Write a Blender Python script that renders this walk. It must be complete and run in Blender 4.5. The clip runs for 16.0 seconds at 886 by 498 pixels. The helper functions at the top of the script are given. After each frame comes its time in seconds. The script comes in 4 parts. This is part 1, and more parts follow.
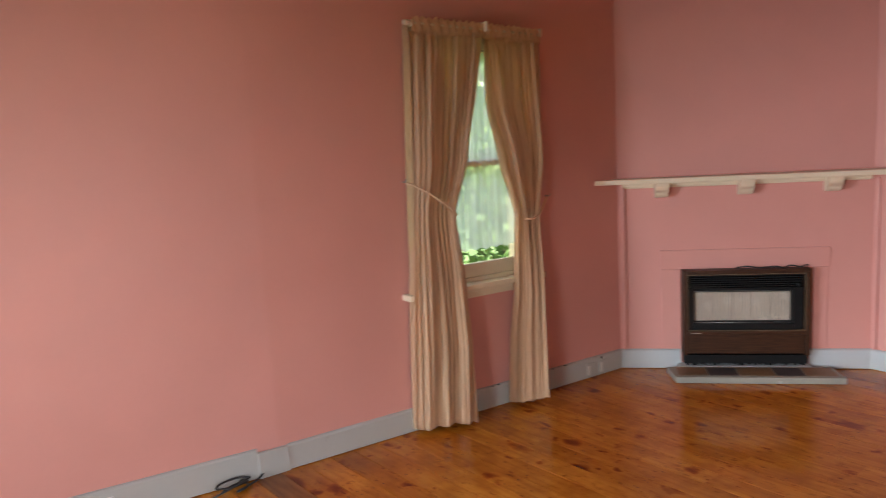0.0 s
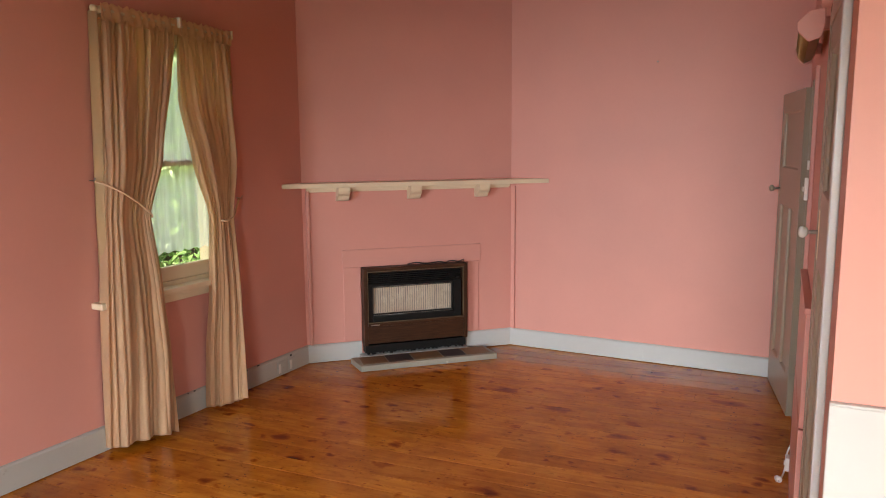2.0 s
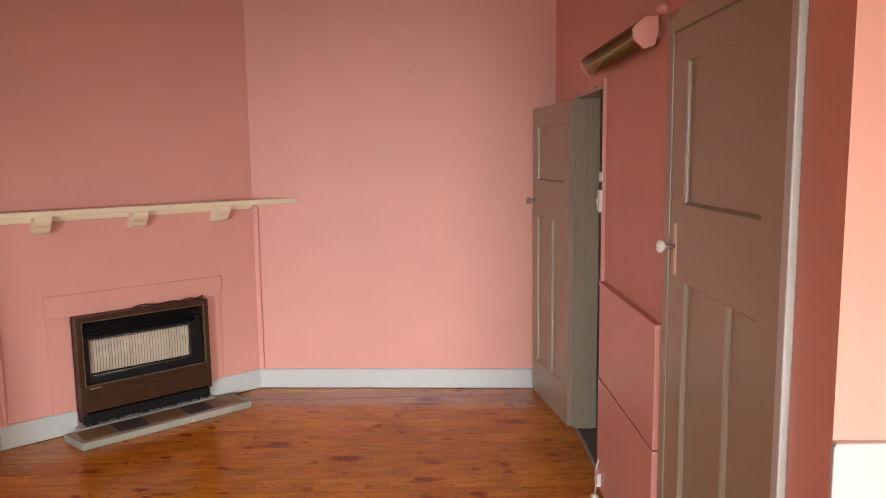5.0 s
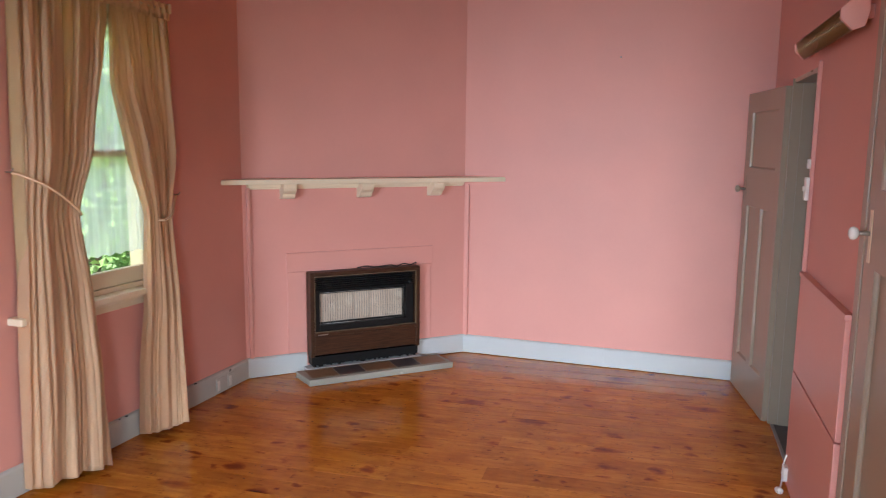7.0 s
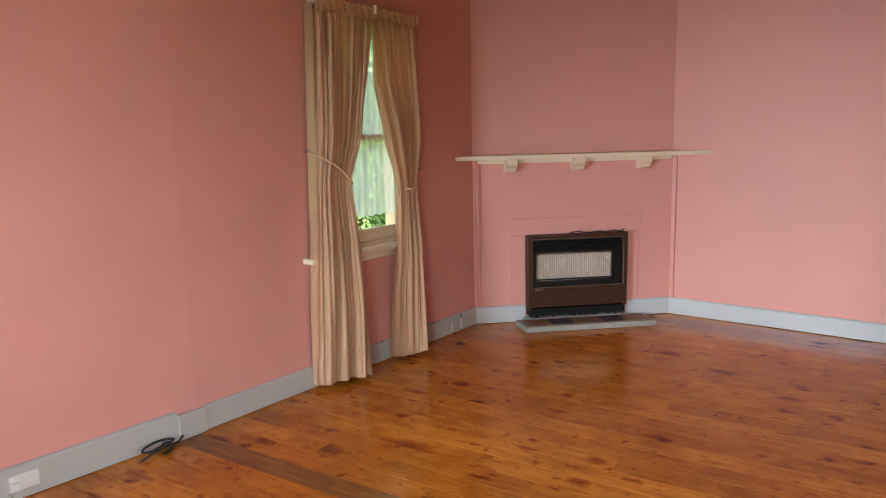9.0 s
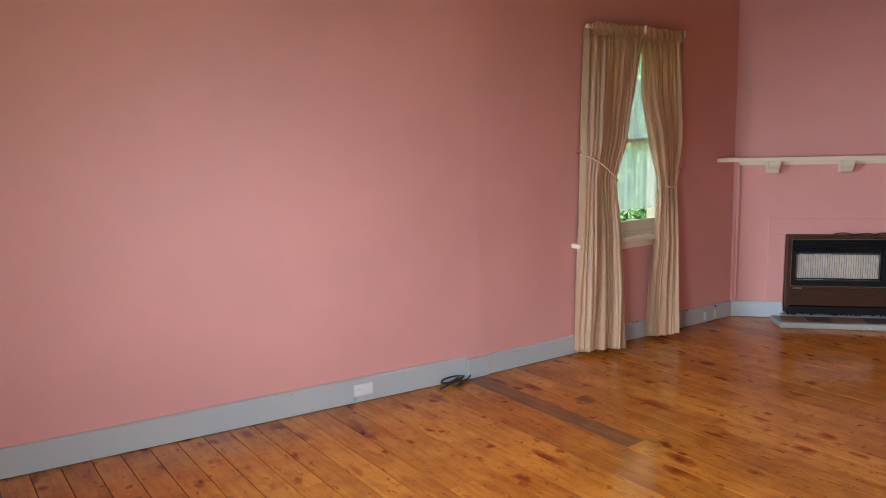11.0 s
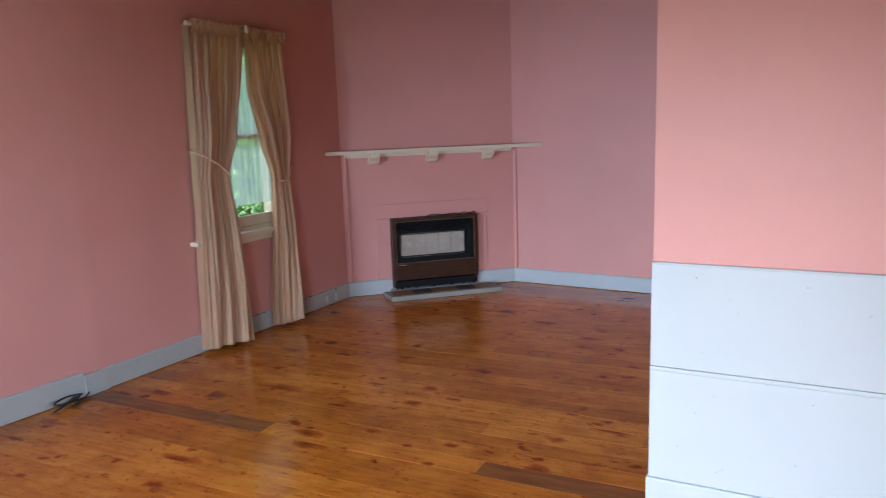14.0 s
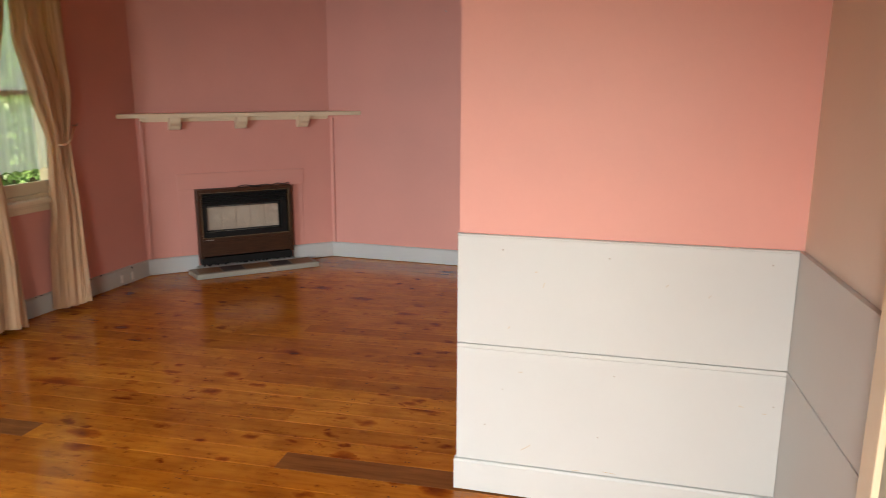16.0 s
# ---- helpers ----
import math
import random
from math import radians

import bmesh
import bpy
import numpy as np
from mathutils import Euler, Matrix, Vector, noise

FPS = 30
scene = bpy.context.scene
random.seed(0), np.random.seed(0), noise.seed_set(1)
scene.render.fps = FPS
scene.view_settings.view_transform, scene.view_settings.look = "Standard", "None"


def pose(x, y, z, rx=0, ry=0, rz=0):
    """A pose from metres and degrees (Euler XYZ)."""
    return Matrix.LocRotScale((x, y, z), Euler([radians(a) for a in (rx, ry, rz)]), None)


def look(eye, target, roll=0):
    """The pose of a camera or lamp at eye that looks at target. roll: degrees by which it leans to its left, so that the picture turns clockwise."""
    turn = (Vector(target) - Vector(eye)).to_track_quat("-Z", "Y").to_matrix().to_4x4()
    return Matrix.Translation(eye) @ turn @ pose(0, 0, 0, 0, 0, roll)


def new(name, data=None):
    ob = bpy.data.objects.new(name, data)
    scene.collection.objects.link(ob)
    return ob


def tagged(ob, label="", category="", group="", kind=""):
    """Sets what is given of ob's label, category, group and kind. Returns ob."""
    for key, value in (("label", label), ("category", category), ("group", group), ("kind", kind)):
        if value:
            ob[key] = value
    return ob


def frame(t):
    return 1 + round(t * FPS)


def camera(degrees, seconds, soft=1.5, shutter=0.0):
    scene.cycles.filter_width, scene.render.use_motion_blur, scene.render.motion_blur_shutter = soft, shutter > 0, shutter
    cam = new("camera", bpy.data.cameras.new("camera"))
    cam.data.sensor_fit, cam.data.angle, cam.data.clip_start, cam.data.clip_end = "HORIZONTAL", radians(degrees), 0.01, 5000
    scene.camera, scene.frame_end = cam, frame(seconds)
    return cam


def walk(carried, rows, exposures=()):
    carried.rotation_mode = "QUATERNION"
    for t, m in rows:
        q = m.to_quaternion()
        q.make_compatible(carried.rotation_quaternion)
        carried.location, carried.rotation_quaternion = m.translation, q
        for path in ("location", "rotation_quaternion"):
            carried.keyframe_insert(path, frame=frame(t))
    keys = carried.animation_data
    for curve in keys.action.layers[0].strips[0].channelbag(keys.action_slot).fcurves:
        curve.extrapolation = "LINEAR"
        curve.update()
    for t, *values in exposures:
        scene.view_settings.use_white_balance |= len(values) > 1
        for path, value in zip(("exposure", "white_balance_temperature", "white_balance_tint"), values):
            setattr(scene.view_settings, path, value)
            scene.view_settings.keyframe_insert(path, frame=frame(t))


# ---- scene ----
cam = camera(61.8, 16.0, 1.0, 0.3)
PATH = [
    (0, (3.698, -5.219, 1.708), (2.055, -4.114, 1.429), -3.1),
    (0.5, (3.625, -5.307, 1.703), (2.248, -3.883, 1.42), -2.9),
    (1, (3.605, -5.415, 1.685), (2.489, -3.781, 1.396), -2.3),
    (1.5, (3.62, -5.522, 1.67), (2.648, -3.796, 1.39), -1.6),
    (2, (3.504, -5.639, 1.704), (2.59, -3.884, 1.414), -0.4),
    (2.5, (3.309, -5.63, 1.698), (2.536, -3.808, 1.409), -0.7),
    (3, (3.106, -5.541, 1.68), (2.493, -3.66, 1.386), -0.8),
    (3.5, (2.983, -5.368, 1.675), (2.535, -3.438, 1.402), -0.4),
    (4, (2.864, -5.256, 1.688), (2.674, -3.281, 1.436), -0.4),
    (4.2, (2.79, -5.239, 1.698), (2.715, -3.256, 1.448), -0.8),
    (6.3, (2.812, -5.267, 1.668), (2.539, -3.305, 1.393), 0.6),
    (6.5, (2.848, -5.317, 1.663), (2.435, -3.38, 1.384), 1.0),
    (7, (2.946, -5.475, 1.659), (2.291, -3.607, 1.372), 0.6),
    (7.5, (3.043, -5.641, 1.658), (2.262, -3.828, 1.339), 0.4),
    (8, (3.22, -5.791, 1.689), (2.309, -4.043, 1.35), 0.5),
    (8.5, (3.38, -5.911, 1.66), (2.283, -4.271, 1.329), -0.6),
    (9, (3.465, -6.097, 1.659), (2.259, -4.536, 1.324), -1.3),
    (9.5, (3.59, -6.275, 1.659), (2.285, -4.799, 1.314), -1.4),
    (10, (3.78, -6.379, 1.638), (2.201, -5.192, 1.324), -1.7),
    (10.2, (3.874, -6.459, 1.681), (2.192, -5.425, 1.365), -2.0),
    (12.3, (4.216, -6.809, 1.725), (2.579, -5.713, 1.383), 0.5),
    (12.5, (4.229, -6.824, 1.728), (2.665, -5.625, 1.385), 0.4),
    (13, (4.273, -6.815, 1.712), (2.851, -5.453, 1.362), -0.3),
    (13.5, (4.286, -6.775, 1.721), (3.087, -5.217, 1.35), -1.0),
    (14, (4.3, -6.719, 1.714), (3.306, -5.022, 1.352), -2.0),
    (14.5, (4.329, -6.694, 1.711), (3.48, -4.918, 1.356), -2.3),
    (15, (4.336, -6.661, 1.7), (3.568, -4.852, 1.33), -1.7),
    (15.5, (4.358, -6.605, 1.684), (3.612, -4.793, 1.282), -0.3),
    (16, (4.31, -6.429, 1.649), (3.734, -4.564, 1.213), 0.2),
]
walk(cam, [(t, look(eye, target, roll)) for t, eye, target, roll in PATH],
     [(0, 1.76, 6600, 13), (1.0, 1.86, 6500, 12), (1.5, 1.76, 7000, 13), (2.0, 1.78, 7400, 14), (3.0, 1.88, 7200, 13), (3.6, 1.93, 6900, 12), (4.2, 2.01, 7600, 14), (6.5, 2.08, 7500, 13), (7.0, 2.06, 6200, 11),
      (7.5, 2.01, 5850, 9), (8.5, 1.86, 6700, 12), (9.0, 1.86, 6600, 11), (9.5, 1.93, 5900, 8), (10.2, 1.78, 5950, 9), (12.3, 1.86, 5100, 1), (13.0, 1.71, 4650, -3), (13.5, 1.64, 4300, 3),
      (14.0, 1.46, 5350, 9), (14.5, 1.40, 7300, 13), (16, 1.38, 7500, 13)])

# ---- world and light ----
world = bpy.data.worlds.new("sky")
scene.world = world
world.use_nodes = True
wn = world.node_tree
sky = wn.nodes.new("ShaderNodeTexSky")
sky.sky_type, sky.sun_disc = "NISHITA", False
sky.sun_elevation, sky.sun_rotation = radians(58), radians(180)
sky.air_density, sky.dust_density = 1.5, 4.0
wn.links.new(sky.outputs[0], wn.nodes["Background"].inputs[0])
wn.nodes["Background"].inputs[1].default_value = 0.15
sun = new("sun", bpy.data.lights.new("sun", "SUN"))
sun.data.energy, sun.data.angle, sun.data.color = 5.0, radians(10), (1.0, 0.95, 0.88)
sun.matrix_world = look((0, 0, 20), (0, 10, 4))


def window_light(name, at, toward, w, h, watts, color, spread):
    """Daylight entering by one opening."""
    ob = new(name, bpy.data.lights.new(name, "AREA"))
    ob.data.shape, ob.data.size, ob.data.size_y = "RECTANGLE", w, h
    ob.data.energy, ob.data.color, ob.data.spread = watts, color, radians(spread)
    ob.matrix_world = look(at, toward)
    return ob


window_light("daylight_south", (4.15, -8.53, 1.5), (3.82, -6.1, 0.26), 1.2, 1.3, 26, (0.90, 0.95, 1.0), 78)
window_light("daylight_south_west", (0.99, -8.53, 1.5), (1.28, -5.6, 0.97), 1.2, 1.3, 9.0, (0.70, 0.84, 1.0), 56)
window_light("daylight_east", (4.93, -5.15, 1.3), (0, -5.35, 0.7), 1.1, 1.3, 4.6, (0.86, 0.92, 1.0), 70)


# ---- materials ----
def mat(name):
    m = bpy.data.materials.new(name)
    m.use_nodes = True
    return m, m.node_tree.nodes, m.node_tree.links, m.node_tree.nodes["Principled BSDF"]


def noise_tex(n, l, scale, detail=4.0, rough=0.55, vec=None):
    t = n.new("ShaderNodeTexNoise")
    t.inputs["Scale"].default_value, t.inputs["Detail"].default_value = scale, detail
    t.inputs["Roughness"].default_value = rough
    if vec is not None:
        l.new(vec, t.inputs["Vector"])
    return t.outputs["Fac"]


def ramp(n, l, fac, stops):
    r = n.new("ShaderNodeValToRGB")
    while len(r.color_ramp.elements) < len(stops):
        r.color_ramp.elements.new(0.5)
    for e, (p, c) in zip(r.color_ramp.elements, stops):
        e.position, e.color = p, (*c, 1)
    l.new(fac, r.inputs[0])
    return r.outputs[0]


def mixc(n, l, fac, a, b, mode="MIX"):
    m = n.new("ShaderNodeMix")
    m.data_type, m.blend_type = "RGBA", mode
    for sock, v in ((m.inputs[0], fac), (m.inputs[6], a), (m.inputs[7], b)):
        if isinstance(v, (int, float)):
            sock.default_value = v
        elif isinstance(v, tuple):
            sock.default_value = (*v, 1)
        else:
            l.new(v, sock)
    return m.outputs[2]


def mth(n, l, op, a, b=0.0, c=0.0):
    m = n.new("ShaderNodeMath")
    m.operation = op
    for sock, v in zip(m.inputs, (a, b, c)):
        if isinstance(v, (int, float)):
            sock.default_value = v
        else:
            l.new(v, sock)
    return m.outputs[0]


def bump(n, l, bsdf, height, strength, dist=0.01):
    b = n.new("ShaderNodeBump")
    b.inputs["Strength"].default_value, b.inputs["Distance"].default_value = strength, dist
    l.new(height, b.inputs["Height"])
    l.new(b.outputs[0], bsdf.inputs["Normal"])


def place_of(n):
    return n.new("ShaderNodeNewGeometry").outputs["Position"]


def paint(name, color, rough, vary=0.06, relief=0.08, spec=0.5, stains=None):
    """Painted surface: soft patches, fine brush grain and small wear."""
    m, n, l, b = mat(name)
    p = place_of(n)
    big = noise_tex(n, l, 1.3, 3, 0.5, p)
    fine = noise_tex(n, l, 34, 4, 0.6, p)
    lo = tuple(c * (1 - vary) for c in color)
    hi = tuple(min(1, c * (1 + vary)) for c in color)
    col = ramp(n, l, big, [(0.3, lo), (0.7, hi)])
    col = mixc(n, l, 0.12, col, ramp(n, l, fine, [(0.35, lo), (0.65, hi)]))
    if stains:
        spots = noise_tex(n, l, 9, 6, 0.7, p)
        f = ramp(n, l, spots, [(stains[1], (0, 0, 0)), (stains[1] + 0.06, (1, 1, 1))])
        col = mixc(n, l, mth(n, l, "MULTIPLY", f, stains[2]), col, stains[0])
    l.new(col, b.inputs["Base Color"])
    b.inputs["Specular IOR Level"].default_value = spec
    l.new(ramp(n, l, big, [(0.2, (rough - 0.05,) * 3), (0.8, (rough + 0.07,) * 3)]), b.inputs["Roughness"])
    bump(n, l, b, mixc(n, l, 0.5, fine, noise_tex(n, l, 6, 4, 0.5, p)), relief, 0.006)
    return m


PINK = paint("pink_wall_paint", (0.71, 0.338, 0.285), 0.5, 0.05, 0.12, 0.4)
PINK_TRIM = paint("pink_gloss_trim", (0.71, 0.338, 0.285), 0.35, 0.05, 0.06)
GREY_TRIM = paint("pale_grey_gloss_paint", (0.53, 0.57, 0.57), 0.3, 0.06, 0.06, 0.5, ((0.25, 0.22, 0.18), 0.68, 0.5))
GREY_SKIRT = paint("mid_grey_gloss_paint", (0.47, 0.48, 0.45), 0.3, 0.08, 0.06, 0.5, ((0.16, 0.14, 0.11), 0.66, 0.6))
GREY_DOOR = paint("warm_grey_door_paint", (0.35, 0.295, 0.22), 0.3, 0.05, 0.05)
WHITE_PANEL = paint("off_white_panel_paint", (0.55, 0.575, 0.57), 0.38, 0.03, 0.05, 0.5, ((0.42, 0.36, 0.28), 0.72, 0.35))
CREAM = paint("cream_gloss_paint", (0.80, 0.69, 0.50), 0.32, 0.05, 0.06, 0.5, ((0.45, 0.38, 0.28), 0.68, 0.4))
BEIGE = paint("beige_wall_paint", (0.72, 0.66, 0.57), 0.5, 0.04, 0.1)
# ceiling is never in view; dark tan dims and warms light on upper walls
CEIL = paint("ceiling_bounce_tan", (0.34, 0.22, 0.075), 0.7, 0.03, 0.08)
CEMENT = paint("hearth_cement", (0.32, 0.31, 0.26), 0.75, 0.18, 0.5, 0.3, ((0.6, 0.58, 0.52), 0.6, 0.5))
TILE_BROWN = paint("brown_slate", (0.22, 0.13, 0.065), 0.5, 0.2, 0.3)
TILE_DARK = paint("dark_slate", (0.06, 0.05, 0.05), 0.5, 0.2, 0.3)
BLACK = paint("black_enamel", (0.010, 0.010, 0.010), 0.45, 0.1, 0.05, 0.25)
CABLE = paint("black_rubber", (0.015, 0.015, 0.016), 0.5, 0.1, 0.05)
WHITE_PLASTIC = paint("white_plastic", (0.75, 0.74, 0.70), 0.35, 0.02, 0.02)
PORCELAIN = paint("porcelain", (0.78, 0.76, 0.70), 0.15, 0.02, 0.02)
CERAMIC = paint("ceramic_radiant", (0.55, 0.46, 0.36), 0.8, 0.3, 0.6, 0.3, ((0.75, 0.68, 0.56), 0.52, 0.6))
WIRE = paint("guard_wire_steel", (0.16, 0.16, 0.155), 0.45, 0.15, 0.05)
STEEL = paint("dull_steel", (0.45, 0.43, 0.40), 0.4, 0.1, 0.05)
STEEL.node_tree.nodes["Principled BSDF"].inputs["Metallic"].default_value = 0.9
BRONZE = paint("dark_bronze", (0.16, 0.11, 0.06), 0.35, 0.1, 0.05)
BRASS = paint("brassy_reflector", (0.50, 0.36, 0.16), 0.38, 0.15, 0.1)
BRASS.node_tree.nodes["Principled BSDF"].inputs["Metallic"].default_value = 0.85
VINYL = paint("dark_vinyl", (0.10, 0.09, 0.085), 0.5, 0.15, 0.05)
SCUFF = paint("bare_timber_scuff", (0.48, 0.40, 0.29), 0.7, 0.2, 0.2)


def wood_veneer():
    m, n, l, b = mat("brown_wood_veneer")
    p = place_of(n)
    mp = n.new("ShaderNodeMapping")
    mp.inputs["Scale"].default_value = (3, 3, 45)
    l.new(p, mp.inputs[0])
    g = noise_tex(n, l, 2.5, 6, 0.65, mp.outputs[0])
    l.new(ramp(n, l, g, [(0.3, (0.022, 0.009, 0.005)), (0.7, (0.085, 0.034, 0.015))]), b.inputs["Base Color"])
    b.inputs["Roughness"].default_value = 0.45
    b.inputs["Specular IOR Level"].default_value = 0.3
    bump(n, l, b, g, 0.1, 0.004)
    return m


VENEER = wood_veneer()


def floor_wood(name, dark=False):
    """Varnished pine: long grain, oval knots, nail heads and a clear coat."""
    m, n, l, b = mat(name)
    p = place_of(n)
    rnd = n.new("ShaderNodeObjectInfo").outputs["Random"]
    turn = n.new("ShaderNodeMapping")
    turn.inputs["Rotation"].default_value = (0, 0, -FLOOR_TURN)
    l.new(p, turn.inputs[0])
    sep = n.new("ShaderNodeSeparateXYZ")
    l.new(turn.outputs[0], sep.inputs[0])
    cmb = n.new("ShaderNodeCombineXYZ")
    l.new(sep.outputs[0], cmb.inputs[0])
    l.new(sep.outputs[1], cmb.inputs[1])
    l.new(mth(n, l, "MULTIPLY", rnd, 37.0), cmb.inputs[2])
    long = n.new("ShaderNodeMapping")
    long.inputs["Scale"].default_value = (1.6, 13, 1)
    l.new(cmb.outputs[0], long.inputs[0])
    grain = noise_tex(n, l, 2.4, 5, 0.55, long.outputs[0])
    blot = noise_tex(n, l, 4.5, 5, 0.6, cmb.outputs[0])
    half = n.new("ShaderNodeMapping")
    half.inputs["Scale"].default_value = (8, 17, 1)
    l.new(cmb.outputs[0], half.inputs[0])
    fleck = noise_tex(n, l, 2.0, 5, 0.65, half.outputs[0])
    if dark:
        col = ramp(n, l, grain, [(0.25, (0.15, 0.05, 0.012)), (0.75, (0.31, 0.115, 0.028))])
    else:
        col = ramp(n, l, grain, [(0.3, (0.49, 0.158, 0.016)), (0.5, (0.59, 0.212, 0.021)), (0.75, (0.67, 0.27, 0.030))])
        tone = ramp(n, l, rnd, [(0.0, (0.80, 0.74, 0.66)), (0.35, (0.96, 0.93, 0.90)), (0.7, (1.0, 1.0, 1.0)), (1.0, (1.08, 1.10, 1.08))])
        col = mixc(n, l, 1.0, col, tone, "MULTIPLY")
        col = mixc(n, l, 0.45, col, ramp(n, l, blot, [(0.34, (0.42, 0.28, 0.20)), (0.56, (1, 1, 1))]), "MULTIPLY")
        col = mixc(n, l, 0.85, col, ramp(n, l, fleck, [(0.30, (0.42, 0.27, 0.19)), (0.42, (1, 1, 1))]), "MULTIPLY")
        stain = noise_tex(n, l, 0.8, 4, 0.55, p)
        col = mixc(n, l, 0.7, col, ramp(n, l, stain, [(0.36, (0.84, 0.66, 0.50)), (0.58, (1, 1, 1))]), "MULTIPLY")
        # knots
        for scale, size, seed in ((2.2, 0.15, 0.0), (3.6, 0.19, 5.3), (5.0, 0.23, 11.9), (8.0, 0.22, 3.7)):
            mp = n.new("ShaderNodeMapping")
            mp.inputs["Scale"].default_value = (0.55, 1.25, 1) if scale < 5 else (0.85, 1.25, 1)
            mp.inputs["Location"].default_value = (seed, seed * 1.7, 0)
            l.new(cmb.outputs[0], mp.inputs[0])
            wob = n.new("ShaderNodeMix")
            wob.data_type, wob.blend_type = "RGBA", "LINEAR_LIGHT"
            wob.inputs[0].default_value = 0.05
            l.new(mp.outputs[0], wob.inputs[6])
            nz = n.new("ShaderNodeTexNoise")
            nz.inputs["Scale"].default_value = 14
            l.new(mp.outputs[0], nz.inputs["Vector"])
            l.new(nz.outputs["Color"], wob.inputs[7])
            v = n.new("ShaderNodeTexVoronoi")
            v.inputs["Scale"].default_value = scale
            l.new(wob.outputs[2], v.inputs["Vector"])
            vs = n.new("ShaderNodeSeparateColor")
            l.new(v.outputs["Color"], vs.inputs[0])
            lim = mth(n, l, "MULTIPLY", mth(n, l, "POWER", vs.outputs[0], 2.2), size * 1.6)
            rel = mth(n, l, "DIVIDE", v.outputs["Distance"], mth(n, l, "ADD", lim, 0.004))
            halo = ramp(n, l, rel, [(0.25, (0.37, 0.18, 0.10)), (0.52, (0.54, 0.33, 0.22)), (0.78, (0.74, 0.58, 0.48)), (1.0, (1, 1, 1))])
            col = mixc(n, l, 0.95, col, halo, "MULTIPLY")
        # nail heads, two to a board over each joist
        fx = mth(n, l, "ABSOLUTE", mth(n, l, "SUBTRACT", mth(n, l, "FRACT", mth(n, l, "DIVIDE", sep.outputs[0], 0.46)), 0.5))
        fy = mth(n, l, "FRACT", mth(n, l, "DIVIDE", mth(n, l, "SUBTRACT", sep.outputs[1], ROW_0), BOARD))
        fy = mth(n, l, "ABSOLUTE", mth(n, l, "SUBTRACT", mth(n, l, "ABSOLUTE", mth(n, l, "SUBTRACT", fy, 0.5)), 0.28))
        jig = mth(n, l, "MULTIPLY", mth(n, l, "SUBTRACT", noise_tex(n, l, 3.1, 1, 0.5, cmb.outputs[0]), 0.5), 0.22)
        dx = mth(n, l, "MULTIPLY", mth(n, l, "ADD", fx, jig), 0.46)
        dy = mth(n, l, "MULTIPLY", fy, BOARD)
        d = mth(n, l, "SQRT", mth(n, l, "ADD", mth(n, l, "MULTIPLY", dx, dx), mth(n, l, "MULTIPLY", dy, dy)))
        col = mixc(n, l, mth(n, l, "LESS_THAN", d, 0.0042), col, (0.11, 0.045, 0.018))
    l.new(col, b.inputs["Base Color"])
    wear = noise_tex(n, l, 1.7, 5, 0.6, p)
    l.new(ramp(n, l, wear, [(0.3, (0.12,) * 3), (0.7, (0.21,) * 3)]), b.inputs["Roughness"])
    b.inputs["Coat Weight"].default_value, b.inputs["Coat Roughness"].default_value = 0.03, 0.1
    b.inputs["Specular IOR Level"].default_value = 0.30
    bump(n, l, b, mixc(n, l, 0.35, noise_tex(n, l, 5, 3, 0.5, p), grain), 0.035, 0.006)
    return m


FLOOR_TURN = math.atan(0.076)
BOARD = 0.145
ROW_0 = -3.8645
PINE = floor_wood("varnished_pine")
PINE_DARK = floor_wood("dark_hardwood", True)


def cloth(name, color, through_light):
    m, n, l, b = mat(name)
    p = place_of(n)
    w = n.new("ShaderNodeTexWave")
    w.inputs["Scale"].default_value, w.inputs["Distortion"].default_value = 160, 1.5
    l.new(p, w.inputs[0])
    big = noise_tex(n, l, 3.0, 4, 0.6, p)
    col = ramp(n, l, big, [(0.3, tuple(c * 0.9 for c in color)), (0.7, color)])
    l.new(col, b.inputs["Base Color"])
    b.inputs["Roughness"].default_value = 0.8
    b.inputs["Sheen Weight"].default_value = 0.2
    bump(n, l, b, w.outputs["Fac"], 0.08, 0.002)
    t = n.new("ShaderNodeBsdfTranslucent")
    l.new(col, t.inputs[0])
    mx = n.new("ShaderNodeMixShader")
    mx.inputs[0].default_value = through_light
    l.new(b.outputs[0], mx.inputs[1])
    l.new(t.outputs[0], mx.inputs[2])
    l.new(mx.outputs[0], n["Material Output"].inputs[0])
    return m


LINING = cloth("cream_curtain_lining", (0.90, 0.68, 0.38), 0.05)
CURTAIN = cloth("tan_curtain_cloth", (0.93, 0.65, 0.40), 0.05)


